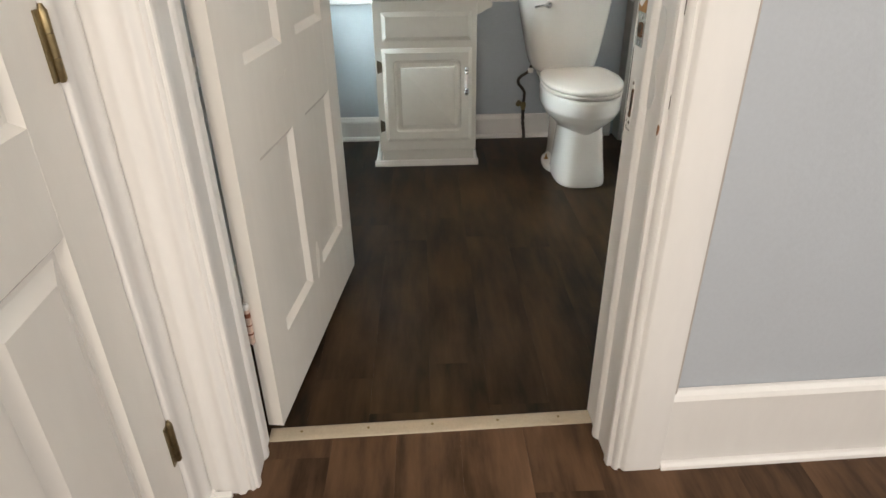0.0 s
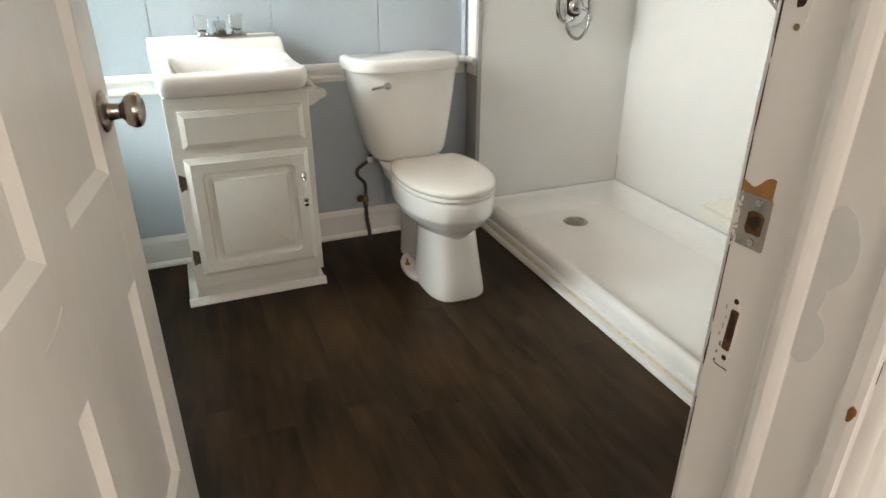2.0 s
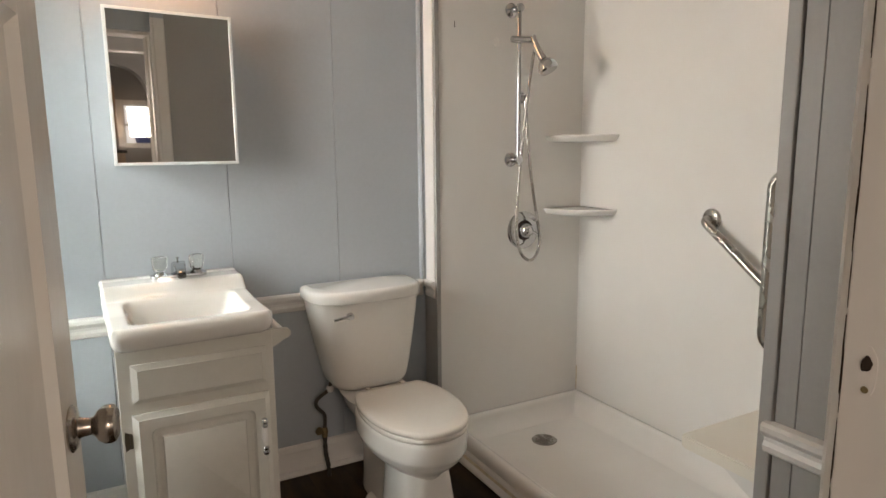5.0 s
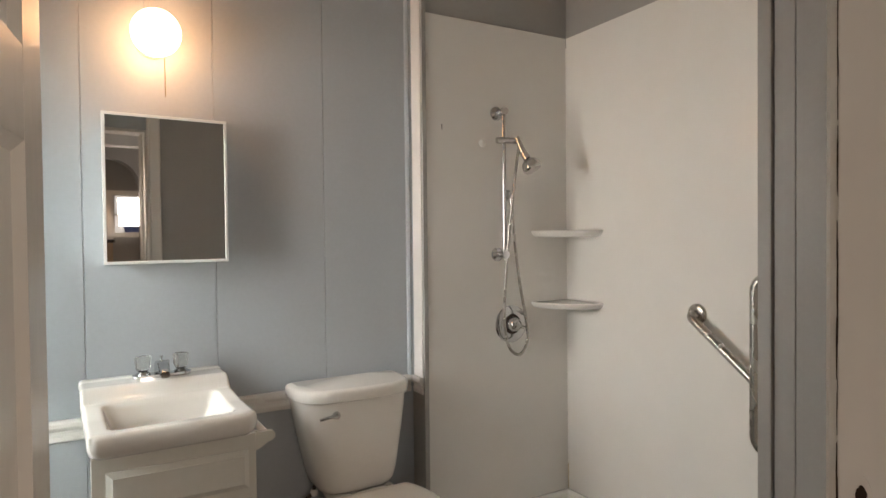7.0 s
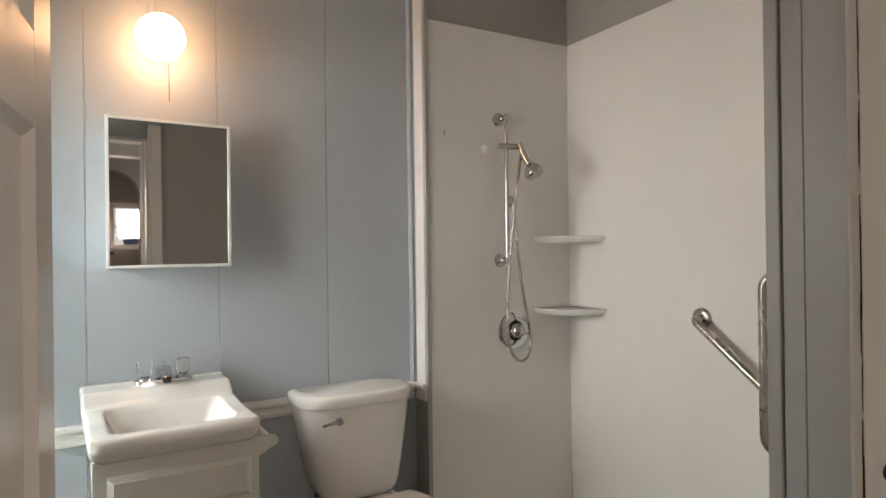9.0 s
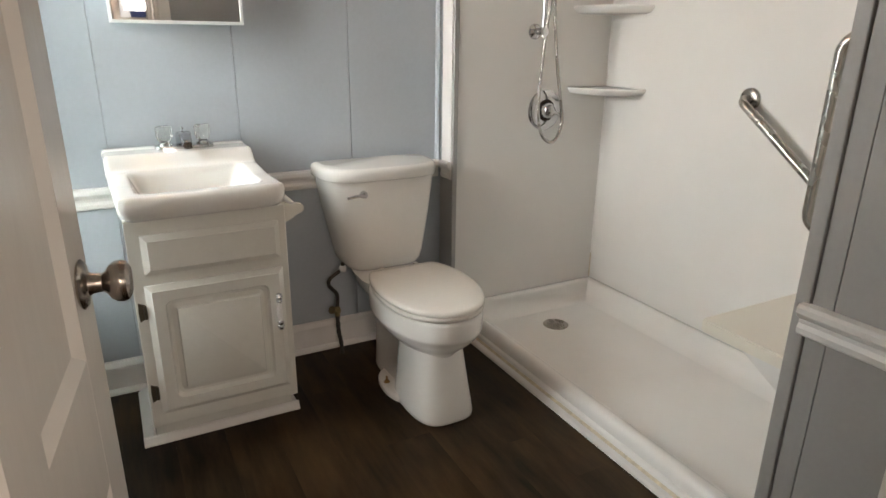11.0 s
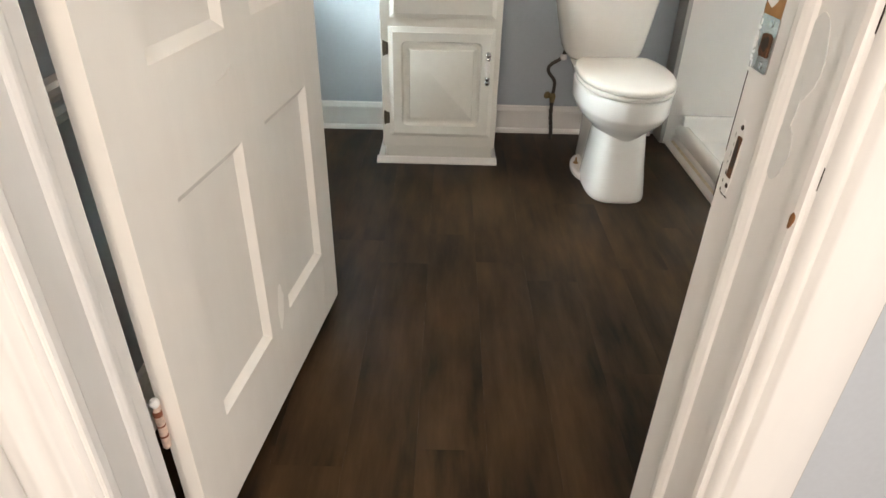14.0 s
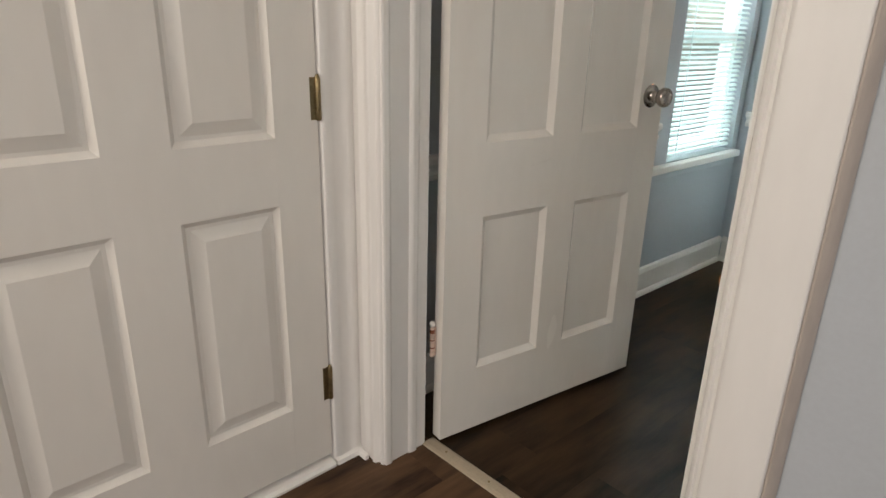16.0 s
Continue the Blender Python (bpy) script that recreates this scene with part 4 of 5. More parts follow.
part("drain", lathe([(0, 0.0015), (0.012, 0.0015), (0.014, 0.003), (0.022, 0.003), (0.024, 0.0), (0, 0)], TURN @ pose(0.208, 3.118, 0.7235), 20), CHROME, sink, smooth=True)

faucet = thing("sink_faucet", "chrome faucet with two clear acrylic handles", "faucet")
FZ = 0.8930
fb = prism(rounded(0.116, 0.302, 3.352, 3.402, 0.0245), 0.011, "z", FZ)
part("base_plate", fb, CHROME, faucet, smooth=True)
part("spout", loft([[(0.210 + a, 3.385 - k * 0.105, FZ + 0.004 + h + c) for a, c in rounded(-w, w, 0, t, 0.006, 4)] for k, w, h, t in ((-0.12, 0.024, 0.002, 0.040), (0.15, 0.023, 0.006, 0.046), (0.5, 0.018, 0.014, 0.034), (0.9, 0.015, 0.010, 0.026), (1.0, 0.013, 0.006, 0.022))]), CHROME, faucet, smooth=True)
part("lift_rod", lathe([(0, 0), (0.002, 0), (0.002, 0.028), (0.005, 0.030), (0.005, 0.036), (0, 0.038)], pose(0.210, 3.402, FZ + 0.03), 10), CHROME, faucet, smooth=True)
for x in (0.150, 0.270):
    part("stem", lathe([(0, 0), (0.024, 0), (0.022, 0.006), (0.014, 0.012), (0.011, 0.018), (0, 0.018)], pose(x, 3.377, FZ + 0.0105), 20), CHROME, faucet, smooth=True)
    rings = []
    for z, k in ((0.0, 0.72), (0.006, 0.86), (0.014, 0.97), (0.034, 1.03), (0.044, 1.04), (0.048, 0.98), (0.050, 0.86), (0.049, 0.5)):
        rings.append([(0.0235 * k * (1 + 0.06 * math.cos(8 * a)) * math.cos(a) + x, 0.0235 * k * (1 + 0.06 * math.cos(8 * a)) * math.sin(a) + 3.377, FZ + 0.0245 + z) for a in [2 * math.pi * i / 48 for i in range(48)]])
    part("handle", loft(rings), ACR, faucet, "clear fluted acrylic handle", smooth=30)

# ---- medicine cabinet and lamp ----
MX0, MX1, MZ0, MZ1, MY = 0.037, 0.432, 1.284, 1.784, 3.335
medcab = thing("medicine_cabinet", "mirrored medicine cabinet with a thin white frame", "cabinet")
part("body", box(MX0 + 0.006, MX1 - 0.006, MY + 0.030, BACK - 0.0006, MZ0 + 0.006, MZ1 - 0.006, 0.001), ALUM, medcab)
# the mirrored door hangs a little open on its hinge
AJAR = pose(MX1, MY + 0.029, 0, 0, 0, 3.8)
MW = MX1 - MX0
mdoor = part("door", box(-MW, 0, -0.0045, -0.0005, MZ0, MZ1, 0.001, 1), ALUM, medcab, m=AJAR)
for q in ((-MW, 0, MZ0, MZ0 + 0.010), (-MW, 0, MZ1 - 0.010, MZ1), (-MW, -MW + 0.010, MZ0 + 0.0101, MZ1 - 0.0101), (-0.010, 0, MZ0 + 0.0101, MZ1 - 0.0101)):
    part("frame", box(q[0], q[1], -0.013, -0.0047, q[2], q[3], 0.001, 1), ALUM, mdoor, m=AJAR)
part("mirror", box(-MW + 0.0101, -0.0101, -0.010, -0.0048, MZ0 + 0.0101, MZ1 - 0.0101), MIRROR, mdoor, "clear silvered mirror", m=AJAR)

lamp = thing("globe_wall_lamp", "lit white glass globe lamp on the wall", "lamp")
GC = (0.206, 3.325, 2.058)
part("holder", lathe([(0, 0), (0.055, 0), (0.055, 0.006), (0.040, 0.014), (0.036, 0.040), (0, 0.040)], pose(GC[0], BACK - 0.0006, GC[2], 90, 0, 0)), PORC, lamp, smooth=True)
part("globe", lathe([(0.0, -0.076), (0.016, -0.0745), (0.031, -0.069), (0.046, -0.060), (0.060, -0.047), (0.071, -0.030), (0.078, -0.010), (0.079, 0.006), (0.076, 0.024), (0.068, 0.041), (0.056, 0.056), (0.042, 0.067), (0.035, 0.076), (0, 0.076)], pose(*GC, -84, 0, -10)), GLOBE, lamp, "glowing opal glass globe", smooth=True)
part("conduit", box(GC[0] - 0.026, GC[0] - 0.006, BACK - 0.014, BACK - 0.0005, GC[2] + 0.05, CEILING - 0.001, 0.003), BATHWALL, lamp)
part("pull_chain", tube([(GC[0] + 0.028, GC[1] + 0.03, GC[2] - 0.07), (GC[0] + 0.029, GC[1] + 0.03, GC[2] - 0.205)], 0.0016, 8), BRASS, lamp)

# ---- toilet ----
TX = 0.895
TK = 0.886
toilet = thing("toilet", "white porcelain two-piece toilet with a closed lid", "toilet")
tank = []
for z, hw, f in ((0.383, 0.126, 0.142), (0.386, 0.140, 0.152), (0.394, 0.152, 0.160), (0.413, 0.163, 0.167), (0.448, 0.172, 0.172), (0.51, 0.184, 0.178), (0.61, 0.203, 0.184), (0.71, 0.219, 0.190), (0.750, 0.223, 0.192)):
    tank.append(oval(TK + 0.012 * (0.750 - z) / 0.36, 3.425, hw, f, 0.012, z, 64, 4.6))
part("tank", loft(tank), PORC, toilet, smooth=50)
lid = []
for z, k in ((0.751, 0.972), (0.753, 0.992), (0.757, 1.0), (0.780, 1.004), (0.789, 0.998), (0.795, 0.982), (0.7985, 0.95), (0.800, 0.90)):
    lid.append(oval(TK, 3.424, 0.236 * k, 0.214 * k, 0.016 * k, z, 72, 3.8))
part("tank_lid", loft(lid), PORC, toilet, smooth=50)
fl = part("flush_lever", lathe([(0, 0), (0.014, 0), (0.015, 0.005), (0.012, 0.012), (0.011, 0.020), (0, 0.022)], pose(TK - 0.098, 3.241, 0.702, 90, 0, 0), 18), CHROME, toilet, "chrome flush lever", smooth=True)
part("lever_arm", tube([(TK - 0.098, 3.226, 0.702), (TK - 0.128, 3.220, 0.702), (TK - 0.166, 3.222, 0.696)], lambda t: 0.0072 - 0.0015 * t, 12), CHROME, fl, smooth=True)

# the bowl: an upright rim band over a hollow underside that runs down to a keel
cy = 2.965
bowl = [oval(TX, cy, hw, cy - yf, yb - cy, z, 64, p) for z, hw, yf, yb, p in (
    (0.150, 0.060, 2.800, 3.02, 2.2), (0.205, 0.078, 2.786, 3.06, 2.1), (0.238, 0.097, 2.764, 3.10, 2.1), (0.262, 0.121, 2.738, 3.14, 2.1), (0.286, 0.146, 2.708, 3.17, 2.15),
    (0.306, 0.161, 2.690, 3.19, 2.2), (0.320, 0.1665, 2.682, 3.20, 2.2), (0.326, 0.1700, 2.677, 3.205, 2.2), (0.336, 0.1715, 2.675, 3.21, 2.2), (0.386, 0.1725, 2.672, 3.215, 2.2), (0.395, 0.1705, 2.675, 3.21, 2.2), (0.399, 0.165, 2.682, 3.205, 2.2))]
part("bowl", loft(bowl), PORC, toilet, smooth=60)
# the front column: flat-faced with clear edges, a little wider at the floor
column = [oval(TX + 0.003, 2.92, hw, 2.92 - yf, 0.10, z, 64, p) for z, hw, yf, p in (
    (0.000, 0.1125, 2.722, 3.4), (0.004, 0.1145, 2.719, 3.4), (0.016, 0.1140, 2.720, 3.5), (0.06, 0.1085, 2.732, 3.6), (0.12, 0.1015, 2.748, 3.6), (0.18, 0.0965, 2.762, 3.5), (0.225, 0.0935, 2.770, 3.2), (0.258, 0.0920, 2.776, 2.8))]
part("pedestal", loft(column), PORC, toilet, smooth=60)
part("pedestal_back", loft([oval(TX - 0.003, 3.13, hw, 0.16, 0.17, z, 40, 2.8) for z, hw in ((0.0, 0.080), (0.05, 0.076), (0.15, 0.074), (0.24, 0.078))] + [oval(TX - 0.002, 3.16, 0.092, 0.16, 0.20, 0.29, 40, 2.8), oval(TX, 3.20, 0.125, 0.13, 0.19, 0.335, 40, 3.2), oval(TX, 3.22, 0.138, 0.10, 0.18, 0.3825, 40, 3.6)]), PORC, toilet, smooth=50)
part("foot", loft([oval(TX, 3.02, hw, f, f, z, 48, 2.4) for z, hw, f in ((0.0, 0.133, 0.150), (0.014, 0.134, 0.150), (0.022, 0.131, 0.147), (0.026, 0.124, 0.140))]), PORC, toilet, smooth=50)
for s in (-1, 1):
    part("bolt", lathe([(0, 0), (0.012, 0), (0.0115, 0.002), (0.008, 0.004), (0.006, 0.009), (0.004, 0.010), (0.0035, 0.024), (0, 0.025)], pose(TX + s * 0.112, 3.035, 0.0255), 12), DIRT, toilet, "rusty brass floor bolt", smooth=True)
seat = part("seat", loft([oval(TX, 2.945, 0.172 * k, 0.272 * k, 0.235 * k, z, 64, 2.25) for z, k in ((0.4005, 0.965), (0.403, 0.985), (0.409, 0.998), (0.415, 1.0), (0.419, 0.985))]), SEATP, toilet, smooth=50)


def lid_ring(k, z):
    out = []
    for x, y, _ in oval(TX, 2.945, 0.174 * k, 0.276 * k, 0.270 * k, z, 72, 2.15):
        # the lid is cut straight at its hinge
        out.append((x, min(y, 2.945 + 0.190 * k), z))
    return out


part("lid", loft([lid_ring(k, z) for k, z in ((0.975, 0.4205), (0.992, 0.423), (1.0, 0.429), (0.997, 0.434), (0.982, 0.4385), (0.95, 0.4415), (0.80, 0.4445), (0.5, 0.447), (0.2, 0.448))]), SEATP, toilet, smooth=40)
for s in (-1, 1):
    part("seat_hinge", lathe([(0, 0), (0.012, 0), (0.012, 0.024), (0.009, 0.03), (0, 0.03)], pose(TX + s * 0.070, 3.165, 0.402), 14), SEATP, toilet, smooth=True)

supply = thing("water_supply_line", "dark corroded toilet supply hose and shut-off valve", "supply line")
part("hose", tube(smooth_path([(0.745, 3.375, 0.400), (0.735, 3.375, 0.37), (0.690, 3.377, 0.338), (0.684, 3.379, 0.308), (0.714, 3.380, 0.268), (0.717, 3.381, 0.235), (0.714, 3.381, 0.205)]), 0.0076), HOSE, supply, smooth=True)
part("collar", lathe([(0, 0), (0.013, 0), (0.015, 0.004), (0.015, 0.018), (0.011, 0.024), (0, 0.024)], pose(0.742, 3.375, 0.362), 14), PORC, supply, smooth=True)
part("valve_body", lathe([(0, 0), (0.011, 0), (0.012, 0.01), (0.015, 0.02), (0.013, 0.035), (0.008, 0.042), (0, 0.042)], pose(0.714, 3.381, 0.170), 14), BRASS, supply, smooth=True)
part("valve_handle", lathe([(0, 0), (0.006, 0), (0.006, 0.025), (0.016, 0.027), (0.016, 0.034), (0, 0.036)], pose(0.708, 3.375, 0.190, 55, 0, -60), 12), BRASS, supply, smooth=True)
part("pipe", tube(smooth_path([(0.714, 3.381, 0.172), (0.716, 3.380, 0.10), (0.722, 3.374, 0.05), (0.724, 3.372, 0.0)]), lambda t: 0.0085 + 0.0015 * math.sin(40 * t)), HOSE, supply, smooth=True)

# ---- shower ----
pan = thing("shower_pan", "white acrylic walk-in shower pan with rounded curb", "shower pan")
CX = 1.279
part("curb", prism([(CX, 0.0), (CX, 0.034), (CX + 0.003, 0.038), (CX + 0.012, 0.041), (CX + 0.012, 0.048), (CX + 0.006, 0.052), (CX + 0.006, 0.068), (CX + 0.010, 0.082), (CX + 0.020, 0.091), (CX + 0.034, 0.094), (CX + 0.052, 0.090), (CX + 0.066, 0.078), (CX + 0.078, 0.062), (CX + 0.090, 0.051), (CX + 0.104, 0.0455), (CX + 0.118, 0.0435), (CX + 0.118, 0.0)], SH_Y - SH_END - 0.002, "y", SH_END + 0.001), ACRYL, pan, smooth=50)
bm = bmesh.new()
gx, gy = 14, 24
DRX, DRY = 1.640, 3.124
g = [[bm.verts.new((CX + 0.0895 + (SH_X - 0.03 - CX - 0.0895) * i / gx, SH_END + 0.03 + (SH_Y - 0.03 - SH_END - 0.03) * j / gy, 0)) for i in range(gx + 1)] for j in range(gy + 1)]
for row in g:
    for v in row:
        v.co.z = 0.040 + 0.004 * min(1, math.hypot(v.co.x - DRX, v.co.y - DRY) / 0.3)
for j in range(gy):
    for i in range(gx):
        bm.faces.new((g[j][i], g[j][i + 1], g[j + 1][i + 1], g[j + 1][i]))
part("floor", bm, ACRYL, pan, smooth=True)
lipp = [(0.0, 0.0), (0.0, 0.133), (0.003, 0.136), (0.016, 0.136), (0.022, 0.134), (0.0255, 0.129), (0.027, 0.121)] + [(0.0275 + 0.0595 * (1 - math.cos(a)), 0.112 - 0.0685 * math.sin(a)) for a in [math.pi / 2 * i / 9 for i in range(10)]] + [(0.087, 0.0)]
part("lip", prism([(SH_Y - 0.001 - a, c) for a, c in lipp], SH_X - CX - 0.03, "x", CX + 0.028), ACRYL, pan, smooth=50)
part("lip", prism([(SH_X - 0.001 - a, c) for a, c in lipp], SH_Y - SH_END - 0.002, "y", SH_END + 0.001), ACRYL, pan, smooth=50)
part("lip", prism([(SH_END + 0.001 + a, c) for a, c in lipp], SH_X - CX - 0.03, "x", CX + 0.028), ACRYL, pan, smooth=50)
drain = thing("shower_drain", "round stainless shower drain grate", "drain")
part("ring", lathe([(0, 0), (0.055, 0), (0.056, 0.002), (0.053, 0.004), (0.046, 0.003), (0.045, 0.002), (0, 0.002)], pose(DRX, DRY, 0.0415), 32), STEEL, drain, smooth=True)
for r, n in ((0.036, 14), (0.024, 10), (0.012, 6)):
    for i in range(n):
        a = 2 * math.pi * i / n
        part("slot", lathe([(0, 0), (0.0042, 0), (0, 0.0006)], pose(DRX + r * math.cos(a), DRY + r * math.sin(a), 0.0436), 8), DARKHOLE, drain)
tagged(part("curb_trim", prism([(CX - 0.0005, 0.0), (CX - 0.030, 0.0), (CX - 0.028, 0.008), (CX - 0.022, 0.013), (CX - 0.0005, 0.016)], SH_Y - SH_END + 0.03, "y", SH_END - 0.01), TRIM), "white painted trim strip along the shower curb", "trim", kind="structure")

part("caulk", prism([(CX - 0.008, 0.0162), (CX - 0.005, 0.019), (CX + 0.0005, 0.024), (CX + 0.0008, 0.016)], SH_Y - SH_END - 0.03, "y", SH_END + 0.01), CAULK, pan, "yellowed caulk line along the curb")
SURR_TOP = 2.308
surround = thing("shower_surround", "glossy white shower wall panels", "shower wall")
part("panel", box(RET + 0.0148, SH_X - 0.0005, SH_Y, SH_Y + 0.0046, 0.134, SURR_TOP, 0.001, 1), SURR, surround)
part("panel", box(SH_X, SH_X + 0.0046, SH_END, SH_Y - 0.0005, 0.134, SURR_TOP, 0.001, 1), SURR, surround)
part("panel", box(WING + 0.012, SH_X - 0.0005, SH_END - 0.0046, SH_END, 0.134, SURR_TOP, 0.001, 1), SURR, surround)
part("panel", box(RET + 0.0148, CX + 0.03, SH_Y + 0.0002, SH_Y + 0.0046, 0.0, 0.1335), SURR, surround)
part("caulk", prism([(SH_X - 0.0002, SH_Y - 0.0002), (SH_X - 0.0042, SH_Y - 0.0002), (SH_X - 0.0002, SH_Y - 0.0042)], 0.12, "z", 0.138), CAULK, surround, "stained caulk in the corner")
part("caulk", prism([(SH_X - 0.0002, SH_Y - 0.0002), (SH_X - 0.0034, SH_Y - 0.0002), (SH_X - 0.0002, SH_Y - 0.0034)], 2.0, "z", 0.26), ACRYL, surround)
tagged(part("wall_nick", box(1.315, 1.318, SH_Y - 0.0008, SH_Y - 0.0001, 1.822, 1.846), DARKHOLE), "small dark nick in the shower panel", "scratch")

part("cap", lathe([(0, 0), (0.017, 0), (0.0165, 0.003), (0.011, 0.006), (0, 0.007)], pose(1.522, SH_Y - 0.0003, 1.778, 90, 0, 0), 20), PORC, surround, "small round white plastic cap", smooth=True)


def corner_shelf(z, r):
    s = [(SH_X - 0.0006, SH_Y - 0.0006)]
    s += [(SH_X - 0.0006 - r * math.sin(a) ** 0.85, SH_Y - 0.0006 - 1.12 * r * math.cos(a) ** 0.85) for a in [math.pi / 2 * i / 14 for i in range(15)]]

    def ring(k, zz):
        return [(SH_X - 0.0006 + (x - SH_X + 0.0006) * k, SH_Y - 0.0006 + (y - SH_Y + 0.0006) * k, zz) for x, y in s]

    return tagged(part("corner_shelf", loft([ring(0.80, z - 0.032), ring(0.93, z - 0.026), ring(0.985, z - 0.012), ring(1.0, z - 0.005), ring(0.985, z), ring(0.93, z - 0.003)]), ACRYL, smooth=40), "white moulded corner shelf in the shower", "shelf", "shower corner shelves")


corner_shelf(1.388, 0.216)
corner_shelf(1.058, 0.218)

bench = thing("shower_bench", "white moulded corner bench seat in the shower", "bench")
bx0, by1 = 1.486, 2.268
sb_ = prism([(SH_X - 0.0006, SH_END + 0.0006), (bx0, SH_END + 0.0006), (bx0, by1 - 0.012), (bx0 + 0.012, by1), (SH_X - 0.0006, by1)], 0.040, "z", 0.422)
bmesh.ops.bevel(sb_, geom=list(sb_.edges), offset=0.005, segments=2, affect="EDGES")
part("seat", sb_, BENCHM, bench, smooth=30)
part("gusset", prism([(SH_END + 0.0006, 0.25), (SH_END + 0.0006, 0.4215), (by1 - 0.11, 0.4215)], 0.014, "x", bx0 + 0.030), SURR, bench)
part("support", prism([(SH_END + 0.0006, 0.22), (SH_END + 0.0006, 0.4215), (by1 - 0.16, 0.4215)], SH_X - bx0 - 0.072, "x", bx0 + 0.070), SURR, bench)

slide = thing("shower_slide_bar", "chrome shower slide bar with hand shower", "shower")
BX, BY = 1.600, SH_Y - 0.055
part("bar", tube([(BX, BY, 1.262), (BX, BY, 1.930)], 0.0095, 16), CHROME, slide, smooth=True)
for z in (1.282, 1.913):
    part("flange", lathe([(0, 0), (0.031, 0), (0.031, 0.006), (0.024, 0.014), (0.013, 0.02), (0.012, 0.055), (0.016, 0.060), (0.016, 0.076), (0, 0.078)], pose(BX - 0.004, SH_Y - 0.0005, z, 90, 0, 0), 22), CHROME, slide, smooth=True)
part("slider", tube([(BX - 0.045, BY - 0.012, 1.783), (BX + 0.070, BY - 0.022, 1.785)], 0.014, 14), CHROME, slide, smooth=True)
hs = part("hand_shower", tube(smooth_path([(BX + 0.050, BY - 0.030, 1.800), (BX + 0.060, BY - 0.050, 1.745), (BX + 0.072, BY - 0.075, 1.700)]), lambda t: 0.012 + 0.006 * t), CHROME, slide, "chrome hand shower", smooth=True)
part("spray_head", lathe([(0, 0.0), (0.036, 0.0), (0.043, 0.008), (0.043, 0.022), (0.034, 0.042), (0.018, 0.056), (0, 0.058)], Matrix.Translation((BX + 0.082, BY - 0.105, 1.650)) @ along((-0.25, 0.45, 0.85))), CHROME, hs, smooth=True)
EX, EZ = 1.655, 1.548
part("supply_elbow", lathe([(0, 0), (0.026, 0), (0.026, 0.006), (0.017, 0.013), (0.015, 0.035), (0, 0.037)], pose(EX, SH_Y - 0.0005, EZ, 90, 0, 0), 20), CHROME, slide, smooth=True)
part("hose_nut", tube([(EX, SH_Y - 0.030, EZ), (EX + 0.002, SH_Y - 0.030, EZ - 0.045)], 0.0105, 12), CHROME, slide, smooth=True)
part("hose", tube(smooth_path([(EX + 0.002, SH_Y - 0.030, EZ - 0.04), (EX + 0.012, SH_Y - 0.035, 1.36), (EX + 0.028, SH_Y - 0.05, 1.16), (EX + 0.050, SH_Y - 0.065, 1.0), (EX + 0.058, SH_Y - 0.070, 0.92), (EX + 0.038, SH_Y - 0.072, 0.855), (EX + 0.000, SH_Y - 0.072, 0.834), (EX - 0.044, SH_Y - 0.070, 0.868),
                               (EX - 0.064, SH_Y - 0.066, 0.95), (EX - 0.062, SH_Y - 0.062, 1.08), (EX - 0.052, SH_Y - 0.068, 1.27), (EX - 0.030, SH_Y - 0.078, 1.50), (EX - 0.008, SH_Y - 0.084, 1.68), (EX + 0.012, SH_Y - 0.086, 1.785)], 7), 0.0068), STEEL, slide, smooth=True)
valve = thing("shower_valve", "chrome shower mixing valve with lever", "valve")
VXC, VZC = 1.668, 0.963
part("escutcheon", lathe([(0, 0), (0.084, 0), (0.086, 0.004), (0.080, 0.009), (0.060, 0.013), (0.045, 0.014), (0, 0.014)], pose(VXC, SH_Y - 0.0005, VZC, 90, 0, 0), 40), CHROME, valve, smooth=True)
part("dark_ring", lathe([(0, 0), (0.046, 0), (0.044, 0.004), (0, 0.004)], pose(VXC, SH_Y - 0.0142, VZC, 90, 0, 0), 30), DARKHOLE, valve, smooth=True)
part("knob", lathe([(0, 0), (0.036, 0), (0.035, 0.010), (0.030, 0.026), (0.022, 0.040), (0.010, 0.048), (0, 0.049)], pose(VXC, SH_Y - 0.018, VZC, 90, 0, 0), 30), CHROME, valve, smooth=True)
part("lever", tube([(VXC + 0.005, SH_Y - 0.058, VZC - 0.002), (VXC + 0.045, SH_Y - 0.062, VZC - 0.018), (VXC + 0.060, SH_Y - 0.060, VZC - 0.055)], lambda t: 0.0085 - 0.003 * t, 12), CHROME, valve, smooth=True)


def grab_bar(label, a, b, off):
    """A bent steel bar from wall point a to wall point b, standing off by the vector off."""
    gb = thing("grab_bar", label, "grab bar", "shower grab bars")
    a, b, off = Vector(a), Vector(b), Vector(off)
    d = (b - a).normalized()
    r = 0.03
    pts = [a, a + off * 0.4] + [a + off - off.normalized() * r * (1 - math.sin(t)) + d * r * (1 - math.cos(t)) for t in [math.pi / 2 * i / 6 for i in range(7)]]
    pts += [b + off - off.normalized() * r * (1 - math.sin(t)) - d * r * (1 - math.cos(t)) for t in [math.pi / 2 * (1 - i / 6) for i in range(7)]] + [b + off * 0.4, b]
    part("bar", tube(pts, 0.016, 18), STEEL, gb, smooth=True)
    for p in (a, b):
        part("flange", lathe([(0, 0), (0.040, 0), (0.040, 0.006), (0.034, 0.011), (0.018, 0.013), (0, 0.013)], Matrix.Translation(p) @ along(off), 26), STEEL, gb, smooth=True)
    return gb


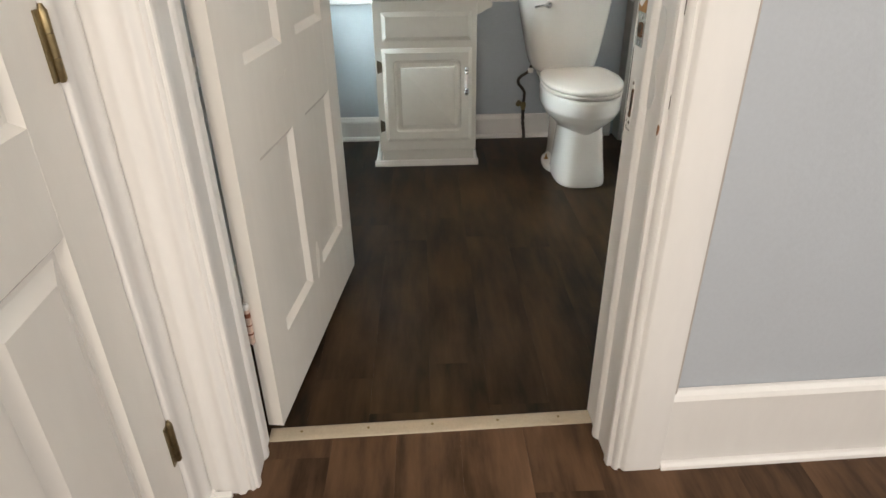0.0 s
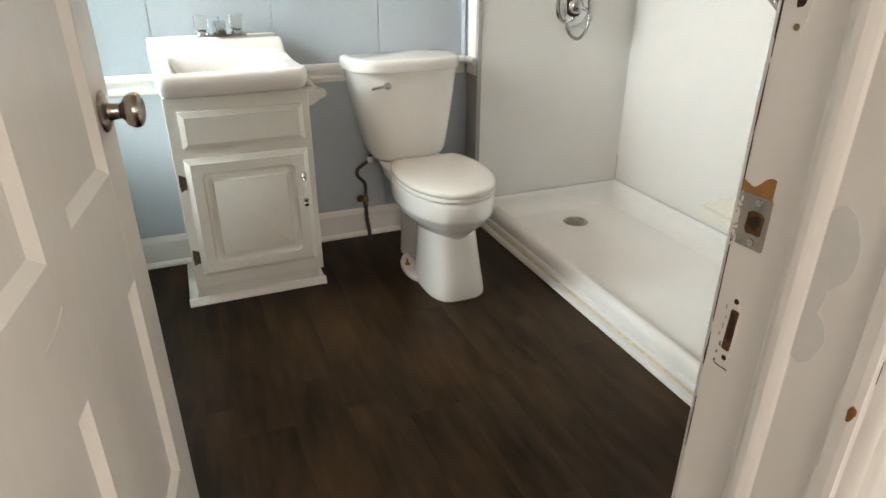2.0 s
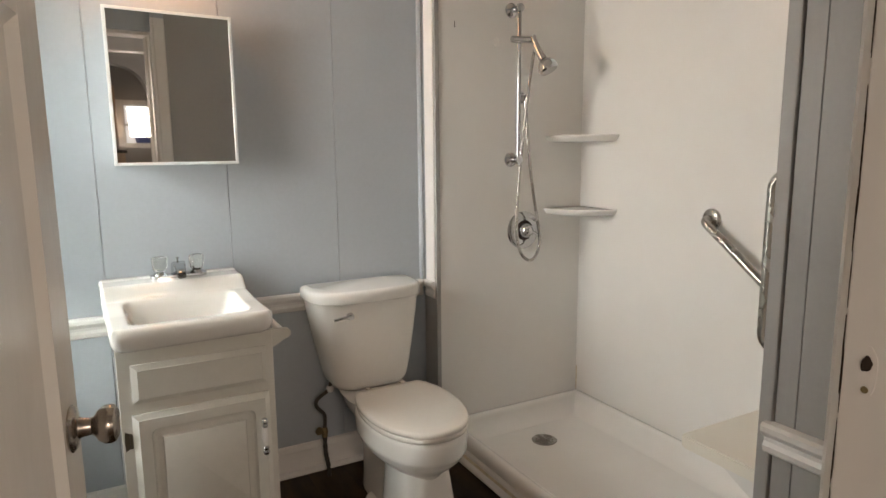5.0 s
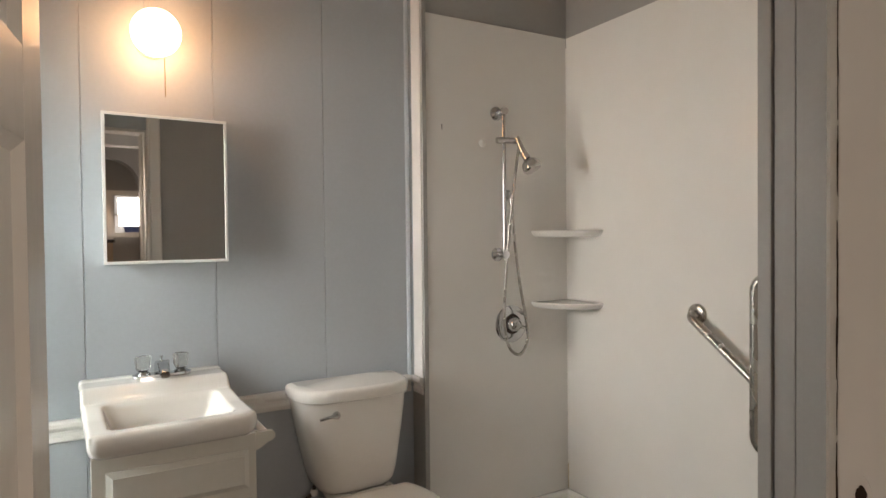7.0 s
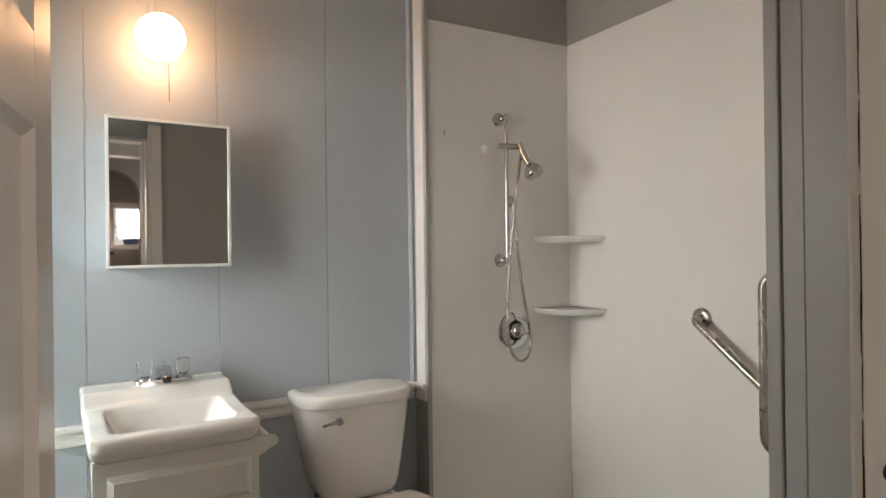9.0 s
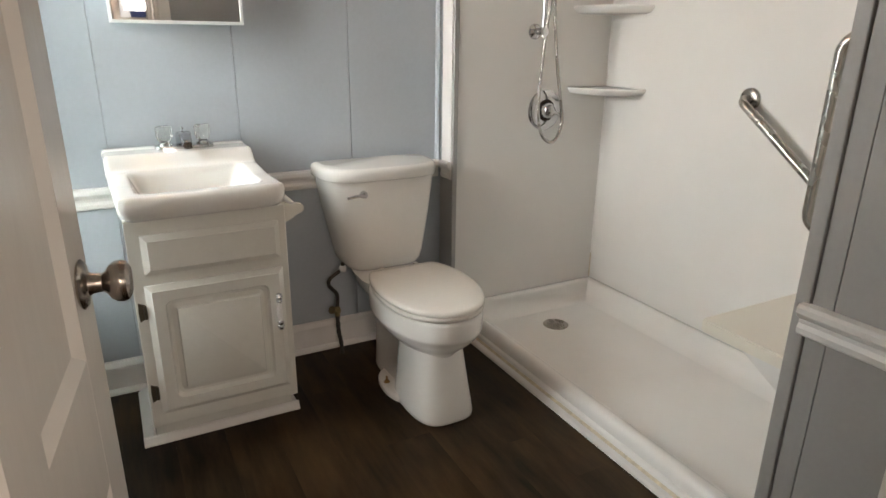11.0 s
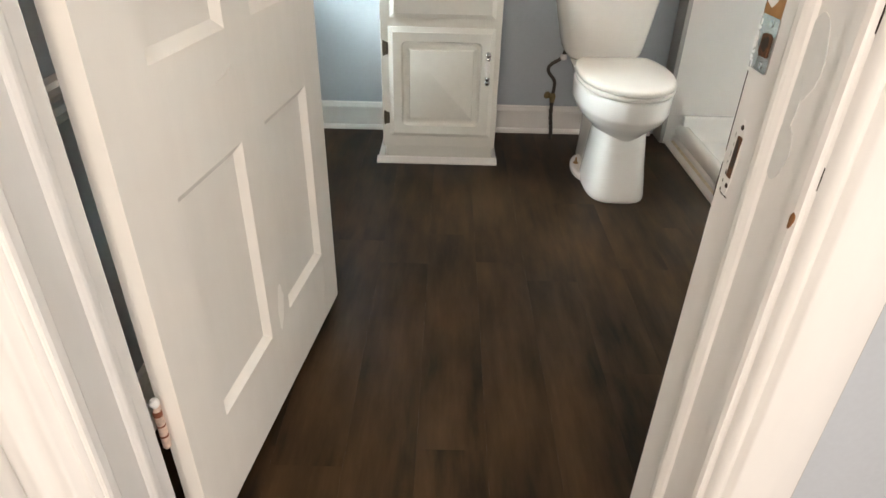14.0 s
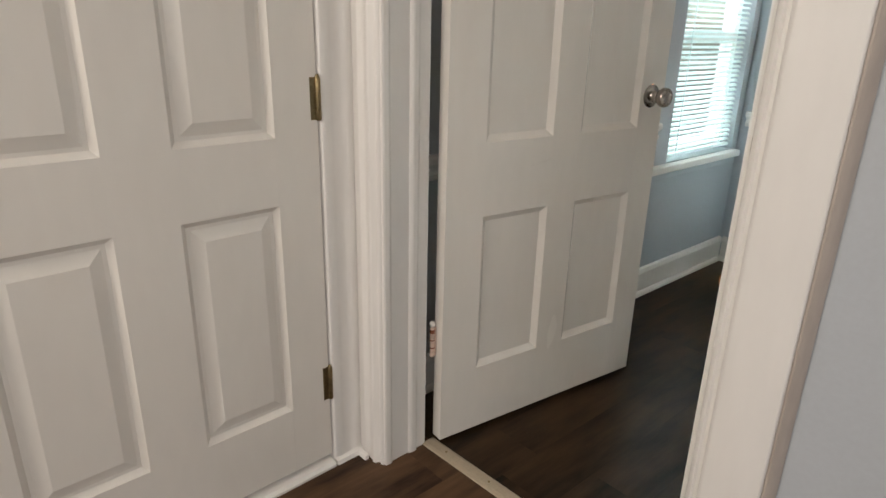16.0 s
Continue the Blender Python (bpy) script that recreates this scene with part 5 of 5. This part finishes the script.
grab_bar("brushed stainless slanted grab bar on the shower wall", (SH_X - 0.0006, 2.603, 1.060), (SH_X - 0.0006, 2.16, 0.730), (-0.055, 0, 0))
grab_bar("brushed stainless upright grab bar at the shower entry", (1.315, SH_END + 0.0006, 1.262), (1.315, SH_END + 0.0006, 0.872), (0, 0.048, 0))

# ---- outside the bathroom window ----
bd = bpy.data.materials.new("garden_backdrop")
bd.use_nodes = True
nt = bd.node_tree
bs = nt.nodes["Principled BSDF"]
nz = nt.nodes.new("ShaderNodeTexNoise")
nz.inputs["Scale"].default_value, nz.inputs["Detail"].default_value = 1.6, 5
tc = nt.nodes.new("ShaderNodeTexCoord")
nt.links.new(tc.outputs["Object"], nz.inputs[0])
mr = nt.nodes.new("ShaderNodeMapRange")
mr.inputs[1].default_value, mr.inputs[2].default_value = 0.42, 0.60
nt.links.new(nz.outputs[0], mr.inputs[0])
mx = nt.nodes.new("ShaderNodeMix")
mx.data_type = "RGBA"
mx.inputs[6].default_value, mx.inputs[7].default_value = (0.28, 0.62, 0.36, 1), (0.95, 1.0, 0.98, 1)
nt.links.new(mr.outputs[0], mx.inputs[0])
nt.links.new(mx.outputs[2], bs.inputs["Emission Color"])
bs.inputs["Emission Strength"].default_value = 1.6
setting(part("backdrop_garden", box(-4.05, -4.0, 0.0, 9.0, -1.0, 5.0), bd), "bright blurred garden beyond the bathroom window", "backdrop")
sb = glow("bright_outdoors", (1.0, 1.0, 0.98), 0.9)
setting(part("backdrop_kitchen", box(-1.0, 2.5, -6.05, -6.0, -1.0, 4.0), sb), "bright overcast outdoors beyond the kitchen window", "backdrop")

# ---- floor planks, last ----


def planks(parent, x0, x1, y0, y1, width, length, material, seed):
    rnd2 = random.Random(seed)
    x = x0
    while x < x1 - 0.005:
        w = min(width, x1 - x)
        y = y0 - rnd2.uniform(0, length)
        while y < y1:
            a, c = max(y, y0), min(y + length, y1)
            if c - a > 0.02:
                b = bmesh.new()
                e = 0.00003
                box(x + e, x + w - e, a + e, c - e, -0.006, 0.0, 0.0, 1, b)
                part("plank", b, material, parent)
            y += length
        x += width


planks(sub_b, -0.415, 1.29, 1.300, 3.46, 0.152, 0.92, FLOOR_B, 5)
planks(sub_h, -0.345, 3.25, -1.2, 1.299, 0.152, 0.92, FLOOR_H, 9)
